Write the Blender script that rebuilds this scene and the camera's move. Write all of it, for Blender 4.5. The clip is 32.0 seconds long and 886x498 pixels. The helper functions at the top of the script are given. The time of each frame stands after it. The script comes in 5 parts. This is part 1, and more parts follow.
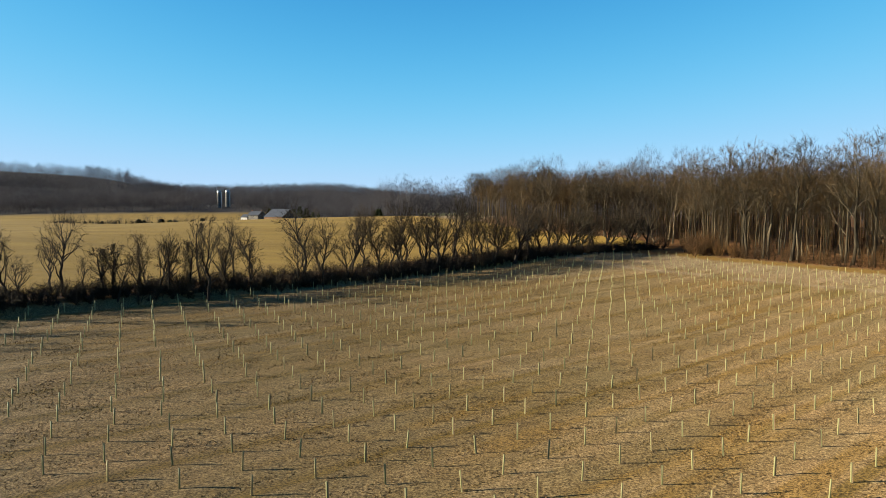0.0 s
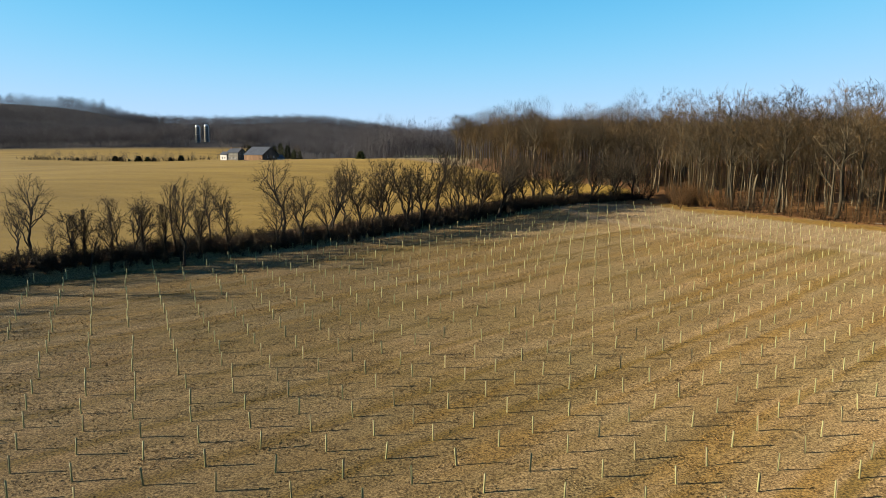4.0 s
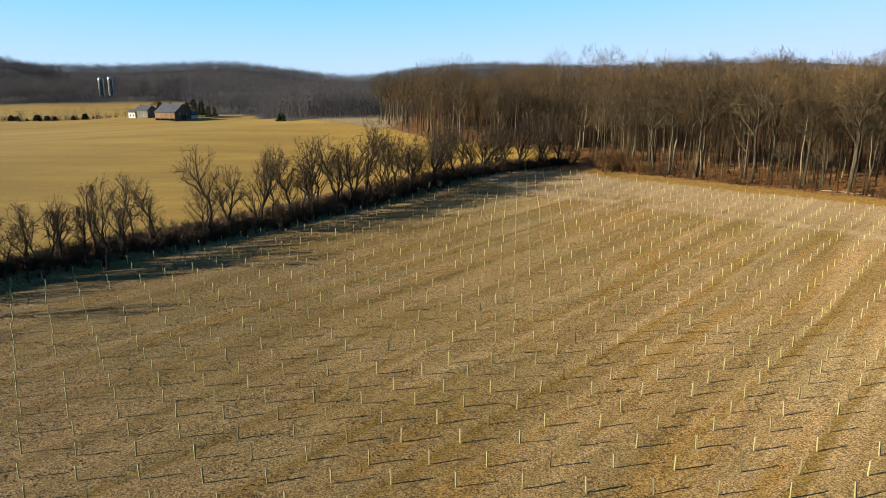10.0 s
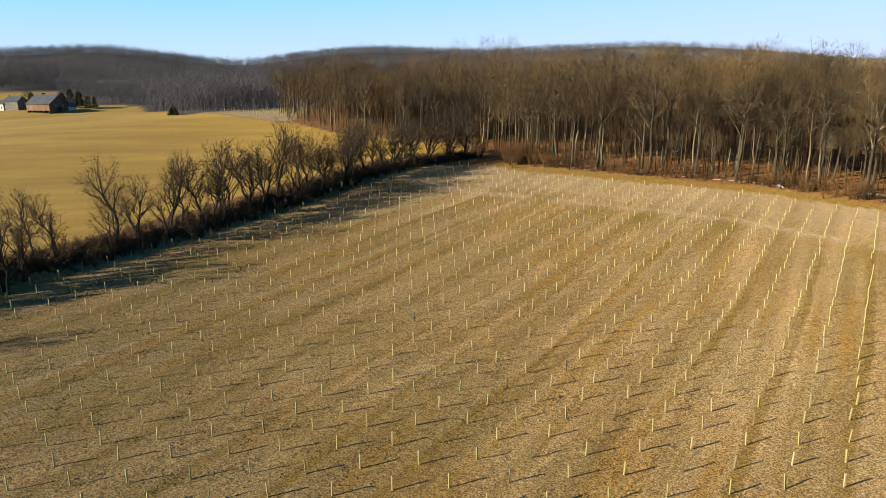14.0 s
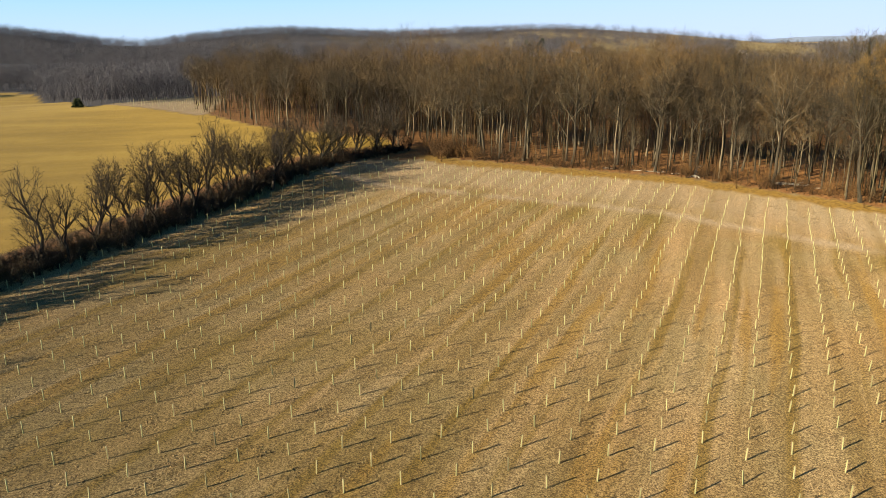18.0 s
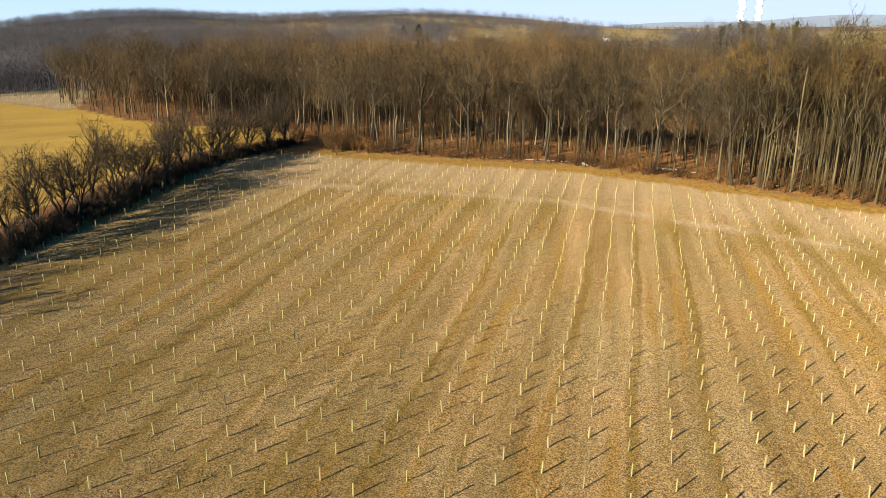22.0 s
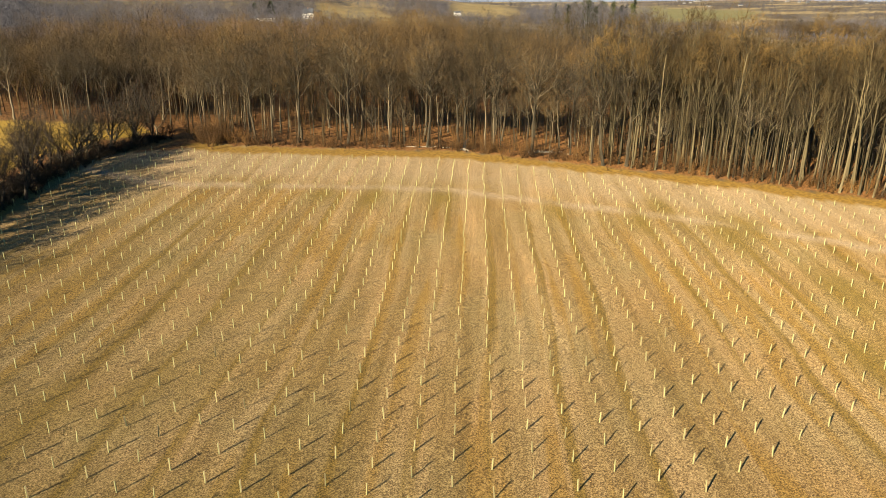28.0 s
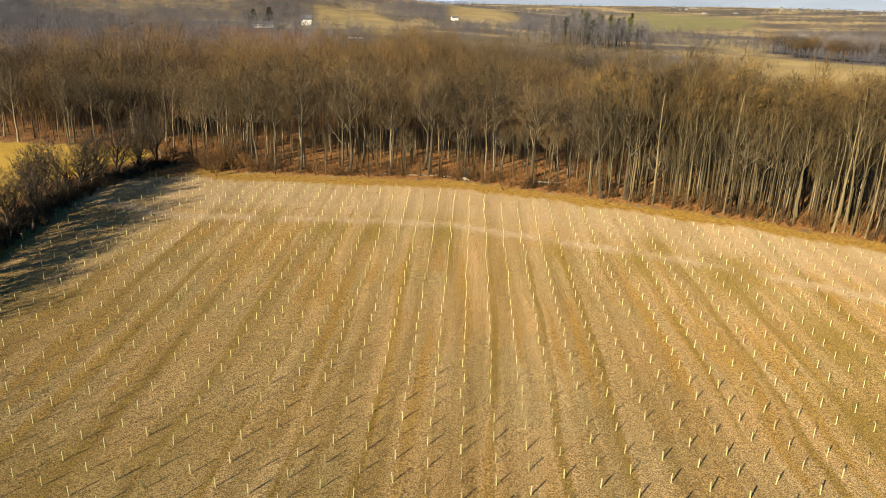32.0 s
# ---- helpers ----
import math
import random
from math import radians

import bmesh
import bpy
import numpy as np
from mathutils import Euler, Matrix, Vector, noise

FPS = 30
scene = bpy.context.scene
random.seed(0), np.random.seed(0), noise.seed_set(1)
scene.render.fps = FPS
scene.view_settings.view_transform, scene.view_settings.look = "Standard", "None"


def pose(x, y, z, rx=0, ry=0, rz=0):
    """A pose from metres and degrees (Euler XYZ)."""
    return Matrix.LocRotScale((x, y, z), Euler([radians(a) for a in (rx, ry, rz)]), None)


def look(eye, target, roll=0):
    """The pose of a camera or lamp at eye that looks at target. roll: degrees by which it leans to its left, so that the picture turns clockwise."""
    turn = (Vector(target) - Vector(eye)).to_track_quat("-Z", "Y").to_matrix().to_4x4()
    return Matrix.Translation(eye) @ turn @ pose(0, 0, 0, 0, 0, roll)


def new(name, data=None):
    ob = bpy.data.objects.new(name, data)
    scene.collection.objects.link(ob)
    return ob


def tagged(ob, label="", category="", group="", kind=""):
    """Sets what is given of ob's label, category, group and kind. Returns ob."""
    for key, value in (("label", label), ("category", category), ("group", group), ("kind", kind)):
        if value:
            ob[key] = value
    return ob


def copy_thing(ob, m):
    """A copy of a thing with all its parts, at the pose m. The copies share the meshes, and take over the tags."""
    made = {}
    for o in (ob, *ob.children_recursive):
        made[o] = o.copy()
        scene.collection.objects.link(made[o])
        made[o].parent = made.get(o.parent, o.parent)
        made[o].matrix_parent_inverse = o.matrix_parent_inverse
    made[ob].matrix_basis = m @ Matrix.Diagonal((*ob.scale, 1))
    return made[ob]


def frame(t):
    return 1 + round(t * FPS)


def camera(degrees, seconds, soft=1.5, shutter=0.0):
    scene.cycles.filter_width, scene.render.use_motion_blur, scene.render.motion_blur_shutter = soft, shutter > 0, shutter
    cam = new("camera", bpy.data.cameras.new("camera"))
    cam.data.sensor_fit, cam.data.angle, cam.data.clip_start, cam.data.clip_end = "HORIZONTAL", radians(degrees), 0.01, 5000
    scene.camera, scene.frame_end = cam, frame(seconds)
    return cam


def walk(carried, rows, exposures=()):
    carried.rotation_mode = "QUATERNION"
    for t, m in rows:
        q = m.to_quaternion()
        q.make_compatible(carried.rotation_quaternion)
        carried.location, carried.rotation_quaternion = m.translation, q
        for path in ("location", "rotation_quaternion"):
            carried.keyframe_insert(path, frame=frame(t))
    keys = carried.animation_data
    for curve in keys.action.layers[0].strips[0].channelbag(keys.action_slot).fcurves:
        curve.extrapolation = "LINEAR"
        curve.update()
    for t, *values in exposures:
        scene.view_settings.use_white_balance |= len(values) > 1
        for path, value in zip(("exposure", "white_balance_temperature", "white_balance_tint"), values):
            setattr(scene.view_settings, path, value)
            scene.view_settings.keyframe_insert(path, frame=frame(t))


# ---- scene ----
cam = camera(63.93, 32.0, soft=0.6)

# seconds, x, y, z, heading (degrees clockwise from +y), pitch, roll
PATH = [
    (0, -0.00, 0.00, 14.88, -0.000, -2.781, 0.265),
    (0.5, 0.05, 0.47, 15.49, 0.111, -3.899, 0.221),
    (1, 0.08, 0.86, 16.08, 0.216, -4.965, 0.246),
    (1.5, 0.09, 1.24, 16.62, 0.342, -5.911, 0.195),
    (2, 0.13, 1.59, 17.22, 0.461, -6.731, 0.191),
    (2.5, 0.20, 1.88, 17.84, 0.629, -7.144, 0.155),
    (3, 0.18, 2.24, 18.47, 0.823, -7.559, 0.236),
    (3.5, 0.21, 2.55, 19.06, 1.076, -7.943, 0.344),
    (5.5, 0.30, 3.34, 21.21, 2.180, -9.463, 0.537),
    (6, 0.22, 3.51, 21.85, 2.552, -9.865, 0.406),
    (6.5, 0.22, 3.70, 22.51, 2.905, -10.357, 0.317),
    (7, 0.19, 3.90, 23.07, 3.255, -10.742, 0.303),
    (7.5, 0.11, 4.11, 23.70, 3.743, -11.208, 0.133),
    (8, -0.10, 4.25, 24.23, 4.386, -11.556, -0.016),
    (8.5, -0.39, 4.36, 24.86, 4.922, -12.015, -0.126),
    (9, -0.71, 4.43, 25.37, 5.345, -12.325, -0.263),
    (9.5, -1.07, 4.51, 26.05, 6.209, -12.727, -0.317),
    (10, -1.44, 4.63, 26.54, 7.590, -12.906, -0.395),
    (10.5, -1.87, 4.78, 27.00, 9.176, -13.094, -0.400),
    (11, -2.33, 4.90, 27.44, 11.057, -13.255, -0.410),
    (11.5, -2.81, 5.04, 27.80, 12.748, -13.402, -0.424),
    (12, -3.35, 5.25, 28.17, 13.442, -13.604, -0.422),
    (12.5, -3.86, 5.36, 28.61, 13.932, -13.803, -0.480),
    (13, -4.33, 5.45, 28.98, 14.599, -13.950, -0.595),
    (13.5, -4.87, 5.66, 29.35, 15.379, -14.141, -0.626),
    (14, -5.52, 5.79, 29.85, 16.190, -14.347, -0.604),
    (14.5, -6.14, 6.05, 30.30, 16.998, -14.590, -0.605),
    (16.5, -8.34, 6.98, 32.05, 20.527, -15.405, -0.403),
    (17, -8.98, 6.98, 32.41, 21.422, -15.448, -0.573),
    (17.5, -9.47, 7.19, 32.82, 22.342, -15.631, -0.522),
    (18, -10.13, 7.54, 33.32, 23.466, -15.925, -0.410),
    (18.5, -10.75, 7.89, 33.68, 24.684, -16.111, -0.307),
    (19, -11.20, 8.14, 33.93, 25.887, -16.200, -0.331),
    (19.5, -11.83, 8.49, 34.35, 27.238, -16.487, -0.289),
    (20, -12.37, 8.77, 34.58, 28.505, -16.631, -0.196),
    (20.5, -12.92, 9.00, 34.74, 29.799, -16.718, -0.230),
    (21, -13.37, 9.34, 34.95, 31.081, -16.890, -0.179),
    (21.5, -13.87, 9.66, 35.12, 32.387, -17.021, -0.171),
    (22, -14.36, 9.98, 35.31, 33.460, -17.185, -0.106),
    (22.5, -14.88, 10.28, 35.46, 34.430, -17.402, -0.093),
    (23, -15.48, 10.59, 35.52, 35.493, -17.748, -0.122),
    (23.5, -15.98, 10.81, 35.85, 36.587, -18.408, -0.090),
    (24, -16.50, 11.18, 35.98, 37.893, -18.891, -0.194),
    (24.5, -16.91, 11.63, 36.36, 39.210, -19.243, -0.253),
    (25, -17.40, 11.96, 36.56, 40.542, -19.206, -0.260),
    (25.5, -17.87, 12.41, 36.81, 41.924, -19.226, -0.225),
    (26, -18.36, 12.76, 37.05, 43.254, -19.196, -0.191),
    (26.5, -18.79, 13.13, 37.49, 43.954, -19.237, -0.158),
    (28.5, -20.09, 14.35, 39.29, 45.378, -19.141, 0.091),
    (29, -20.25, 14.54, 39.92, 45.468, -19.144, 0.121),
    (29.5, -20.41, 14.79, 40.89, 45.523, -19.181, 0.234),
    (30, -20.65, 14.98, 42.01, 45.596, -19.185, 0.454),
    (30.5, -20.86, 15.19, 43.15, 45.704, -19.197, 0.647),
    (31, -20.98, 15.28, 44.32, 45.739, -19.195, 0.839),
    (31.5, -21.02, 15.31, 45.45, 45.784, -19.204, 0.963),
    (32, -21.09, 15.44, 46.46, 45.788, -19.177, 1.096),
]


def view(x, y, z, heading, pitch, roll):
    return pose(x, y, z, 90 + pitch, 0, -heading) @ pose(0, 0, 0, 0, 0, roll)


walk(cam, [(row[0], view(*row[1:])) for row in PATH],
     exposures=[(0, 1.98, 6400, 10), (9, 2.13, 6500, 10), (20, 2.23, 6620, 10), (26, 2.33, 6800, 10), (32, 2.32, 6900, 10)])

# ---------------------------------------------------------------- light
SUN_AZ, SUN_EL = 262.5, 21.5
world = bpy.data.worlds.new("sky")
scene.world = world
world.use_nodes = True
wn = world.node_tree
sky = wn.nodes.new("ShaderNodeTexSky")
sky.sky_type = "NISHITA"
sky.sun_disc = False
sky.sun_elevation = radians(SUN_EL)
sky.sun_rotation = radians(SUN_AZ)
sky.altitude = 100
sky.air_density, sky.dust_density, sky.ozone_density = 0.5, 0.0, 1.0


def world_mix(blend, color, value):
    n = wn.nodes.new("ShaderNodeMix")
    n.data_type, n.blend_type = "RGBA", blend
    n.inputs[0].default_value = 1.0
    for v, k in ((color, 6), (value, 7)):
        if isinstance(v, tuple):
            n.inputs[k].default_value = (*v, 1)
        else:
            wn.links.new(v, n.inputs[k])
    return n.outputs[2]


# a clear, deep winter blue that does not glare at the horizon
steep = wn.nodes.new("ShaderNodeGamma")
steep.inputs["Gamma"].default_value = 2.2
wn.links.new(sky.outputs[0], steep.inputs["Color"])
held = world_mix("MULTIPLY", steep.outputs[0], (0.155, 0.388, 0.25))
held = world_mix("DIVIDE", held, world_mix("ADD", held, (1.0, 1.0, 1.0)))
blue = world_mix("MULTIPLY", held, (4.8, 5.8, 7.9))
wn.links.new(blue, wn.nodes["Background"].inputs[0])
wn.nodes["Background"].inputs[1].default_value = 0.033

sun_data = bpy.data.lights.new("sun", "SUN")
sun_data.energy, sun_data.angle, sun_data.color = 5.0, radians(0.53), (1.0, 0.86, 0.62)
sun = new("sun", sun_data)
to_sun = Vector((math.sin(radians(SUN_AZ)) * math.cos(radians(SUN_EL)),
                 math.cos(radians(SUN_AZ)) * math.cos(radians(SUN_EL)), math.sin(radians(SUN_EL))))
sun.matrix_world = look(to_sun * 500, (0, 0, 0))

# ---------------------------------------------------------------- land
# Corner lines of the wood and of the copse beyond the hay field, on the plan.
WOOD = [(68, 202), (62.5, 181.5), (66, 174), (86, 157), (109, 135), (118, 117), (129, 94), (138, 70), (143, 48), (148, 10),
        (150, -60), (200, -60), (198, 20), (196, 65), (222, 125), (235, 175), (250, 240), (262, 330), (330, 520),
        (250, 640), (60, 640), (42, 430), (17, 300), (9, 264), (25, 231), (50, 212)]
COPSE = [(-24, 287), (12, 304), (40, 430), (60, 640), (250, 640), (250, 720), (-160, 720), (-110, 520), (-60, 480)]
EDGE = WOOD[1:11]
BELT = [(606, 218), (598, 158), (640, 60), (760, 40), (1154, 299), (1085, 423), (690, 285)]
HEDGE = [(-95, 52), (-53, 97), (-24, 122.5), (4, 151), (20, 168), (32, 180), (43, 186), (58, 193)]


def bump(x, y, cx, cy, sx, sy):
    return np.exp(-0.5 * (((x - cx) / sx) ** 2 + ((y - cy) / sy) ** 2))


def ramp(v, a, b):
    s = np.clip((np.asarray(v, float) - a) / (b - a), 0, 1)
    return s * s * (3 - 2 * s)


def land(x, y):
    """Height of the ground."""
    x, y = np.asarray(x, float), np.asarray(y, float)
    u, v = (x - 30) / 100, (y - 80) / 100
    near = -0.02 - 0.54 * u + 3.41 * v + 0.9 * u * u - 0.27 * u * v + 1.63 * v * v
    near = near + 1.3 * ramp((x + 55) * -0.72 + (y - 94) * 0.70, -5, 1)
    far = 7.0 + 7 * bump(x, y, 0, 300, 110, 75)
    far -= 4 * bump(x, y, -150, 405, 160, 38)
    d, az = np.hypot(x, y), np.degrees(np.arctan2(x, y))
    far += 31 * (1 - ramp(np.hypot((x + 600) / 215, (y - 900) / 250), 0.72, 1.35))
    far += (40 + 1.5 * np.sin(az * 0.55 + 1.2)) * np.exp(-((d - 1350) / 260) ** 2) * (1 - ramp(az, -9, 3)) + 17 * bump(x, y, -60, 1480, 260, 250)
    far += 32 * bump(x, y, 240, 1480, 150, 220) + 37 * bump(x, y, 720, 1380, 350, 250)
    far += 24 * bump(x, y, 950, 1400, 380, 260) + 34 * ramp(d, 1300, 3300) * ramp(az, 30, 55)
    far += 4 * bump(x, y, 505, 352, 50, 50) + 2.6 * bump(x, y, -112, 458, 40, 28)
    far += 15 * bump(x, y, 350, 610, 180, 160) + 15 * bump(x, y, -230, 690, 260, 70)
    far += 7 * np.sin(x / 310 + 1) * np.sin(y / 270) * ramp(np.hypot(x, y), 400, 900)
    w = ramp(np.hypot(x - 30, y - 90), 130, 215)
    return near * (1 - w) + far * w


def height(x, y):
    return float(land(x, y))


def inside(poly, x, y):
    x, y = np.asarray(x, float), np.asarray(y, float)
    hit = np.zeros(x.shape, bool)
    for (x0, y0), (x1, y1) in zip(poly, poly[1:] + poly[:1]):
        if y0 == y1:
            continue
        crosses = (y0 > y) != (y1 > y)
        hit ^= crosses & (x < (x1 - x0) * (y - y0) / (y1 - y0) + x0)
    return hit


def from_line(line, x, y):
    """Distance to a line of corners."""
    x, y = np.asarray(x, float), np.asarray(y, float)
    best = np.full(x.shape, 1e9)
    for (x0, y0), (x1, y1) in zip(line, line[1:]):
        dx, dy = x1 - x0, y1 - y0
        s = np.clip(((x - x0) * dx + (y - y0) * dy) / (dx * dx + dy * dy), 0, 1)
        best = np.minimum(best, np.hypot(x - x0 - s * dx, y - y0 - s * dy))
    return best


def left_of_hedge(x, y):
    return (np.asarray(x) + 55) * -0.72 + (np.asarray(y) - 94) * 0.70 + 0.35 * np.clip(np.asarray(x) - 24, 0, 36)


# ---------------------------------------------------------------- materials
def mat(name, roughness=0.9, metallic=0.0):
    m = bpy.data.materials.new(name)
    m.use_nodes = True
    b = m.node_tree.nodes["Principled BSDF"]
    b.inputs["Roughness"].default_value = roughness
    b.inputs["Metallic"].default_value = metallic
    b.inputs["Specular IOR Level"].default_value = 0.2
    b.inputs["Diffuse Roughness"].default_value = 0.6
    return m, m.node_tree, b


def node(tree, kind, **values):
    n = tree.nodes.new("ShaderNode" + kind)
    for key, value in values.items():
        n.inputs[key].default_value = value
    return n


def noise_tex(tree, vector, scale, detail=4.0, rough=0.6):
    n = node(tree, "TexNoise", Scale=scale, Detail=detail, Roughness=rough)
    tree.links.new(vector, n.inputs["Vector"])
    return n.outputs["Fac"]


def ramp_color(tree, fac, *stops):
    n = tree.nodes.new("ShaderNodeValToRGB")
    e = n.color_ramp.elements
    while len(e) < len(stops):
        e.new(0.5)
    for el, (pos, col) in zip(e, stops):
        el.position, el.color = pos, (*col, 1)
    tree.links.new(fac, n.inputs[0])
    return n.outputs[0]


def mix(tree, fac, a, b, blend="MIX"):
    n = tree.nodes.new("ShaderNodeMix")
    n.data_type, n.blend_type = "RGBA", blend
    for value, k in ((fac, 0), (a, 6), (b, 7)):
        if isinstance(value, (int, float)):
            n.inputs[k].default_value = value
        elif isinstance(value, tuple):
            n.inputs[k].default_value = (*value, 1)
        else:
            tree.links.new(value, n.inputs[k])
    return n.outputs[2]


def maths(tree, op, a, b=0.0, clamp=False):
    n = tree.nodes.new("ShaderNodeMath")
    n.operation, n.use_clamp = op, clamp
    for value, k in ((a, 0), (b, 1)):
        if isinstance(value, (int, float)):
            n.inputs[k].default_value = value
        else:
            tree.links.new(value, n.inputs[k])
    return n.outputs[0]


def mapped(tree, vector, scale=(1, 1, 1), turn=0.0):
    n = tree.nodes.new("ShaderNodeMapping")
    n.inputs["Scale"].default_value = scale
    n.inputs["Rotation"].default_value = (0, 0, radians(turn))
    tree.links.new(vector, n.inputs["Vector"])
    return n.outputs[0]


def relief(tree, b, fac, strength, distance):
    n = node(tree, "Bump", Strength=strength, Distance=distance)
    tree.links.new(fac, n.inputs["Height"])
    tree.links.new(n.outputs[0], b.inputs["Normal"])


def surface(name, dark, light, scale, roughness=0.85, metallic=0.0, stretch=(1, 1, 1), depth=0.02, vary=0.25):
    """A two-tone weathered surface with grain at two scales and a shift from piece to piece."""
    m, tree, b = mat(name, roughness, metallic)
    co = node(tree, "TexCoord").outputs["Object"]
    co = mapped(tree, co, stretch)
    coarse = noise_tex(tree, co, scale * 0.18, 3)
    fine = noise_tex(tree, co, scale, 6, 0.7)
    fac = maths(tree, "ADD", maths(tree, "MULTIPLY", coarse, 0.55), maths(tree, "MULTIPLY", fine, 0.45))
    col = ramp_color(tree, fac, (0.34, dark), (0.66, light))
    rnd = node(tree, "ObjectInfo").outputs["Random"]
    lift = maths(tree, "ADD", maths(tree, "MULTIPLY", rnd, vary), 1 - vary / 2)
    n = node(tree, "HueSaturation")
    tree.links.new(lift, n.inputs["Value"])
    tree.links.new(col, n.inputs["Color"])
    tree.links.new(n.outputs[0], b.inputs["Base Color"])
    relief(tree, b, fine, 0.6, depth)
    return m


def straw_color(tree, co):
    """Chopped straw over brown soil, drawn out in passes of the machine; the grain too."""
    along_rows = mapped(tree, co, (1, 1, 1), 48)
    bend = noise_tex(tree, co, 0.02, 2)
    shifted = node(tree, "VectorMath")
    shifted.operation = "MULTIPLY_ADD"
    tree.links.new(bend, shifted.inputs[0])
    shifted.inputs[1].default_value = (3.5, 0, 0)
    tree.links.new(along_rows, shifted.inputs[2])
    streak = mapped(tree, shifted.outputs[0], (1.0, 0.035, 1))
    chaff = noise_tex(tree, co, 6.2, 3, 0.72)
    clump = noise_tex(tree, co, 2.2, 3, 0.65)
    passes = noise_tex(tree, streak, 0.30, 3, 0.6)
    patches = noise_tex(tree, co, 0.03, 4, 0.6)
    grain = maths(tree, "ADD", maths(tree, "MULTIPLY", chaff, 0.78), maths(tree, "MULTIPLY", clump, 0.22))
    straw = ramp_color(tree, grain, (0.385, (0.034, 0.0210, 0.0078)), (0.5, (0.1060, 0.0705, 0.0290)), (0.61, (0.2120, 0.1515, 0.0735)))
    straw = mix(tree, 1.0, straw, ramp_color(tree, passes, (0.36, (0.76, 0.73, 0.58)), (0.5, (0.97, 0.97, 0.95)), (0.62, (1.20, 1.19, 1.26))), "MULTIPLY")
    straw = mix(tree, 1.0, straw, ramp_color(tree, noise_tex(tree, co, 0.055, 3, 0.6), (0.36, (0.94, 1.0, 1.03)), (0.64, (1.03, 0.99, 0.94))), "MULTIPLY")
    ochre = ramp_color(tree, grain, (0.40, (0.0293, 0.0158, 0.0017)), (0.60, (0.1754, 0.1030, 0.0199)))
    spread = maths(tree, "ADD", maths(tree, "MULTIPLY", patches, 0.4), maths(tree, "MULTIPLY", noise_tex(tree, streak, 0.42, 2, 0.5), 0.6))
    straw = mix(tree, ramp_color(tree, spread, (0.53, (0, 0, 0)), (0.60, (0.7, 0.7, 0.7))), straw, ochre)
    sep = node(tree, "SeparateXYZ")
    tree.links.new(shifted.outputs[0], sep.inputs[0])
    wave = maths(tree, "SINE", maths(tree, "MULTIPLY", sep.outputs[0], 2 * math.pi / 7.32))
    band = maths(tree, "MULTIPLY", ramp_color(tree, wave, (0.78, (0, 0, 0)), (0.97, (1, 1, 1))),
                 ramp_color(tree, noise_tex(tree, streak, 0.5, 3, 0.6), (0.42, (0, 0, 0)), (0.56, (0.85, 0.85, 0.85))))
    olive = ramp_color(tree, grain, (0.40, (0.0211, 0.0140, 0.0023)), (0.60, (0.1257, 0.0796, 0.0152)))
    straw = mix(tree, band, straw, olive)
    return straw, grain, passes


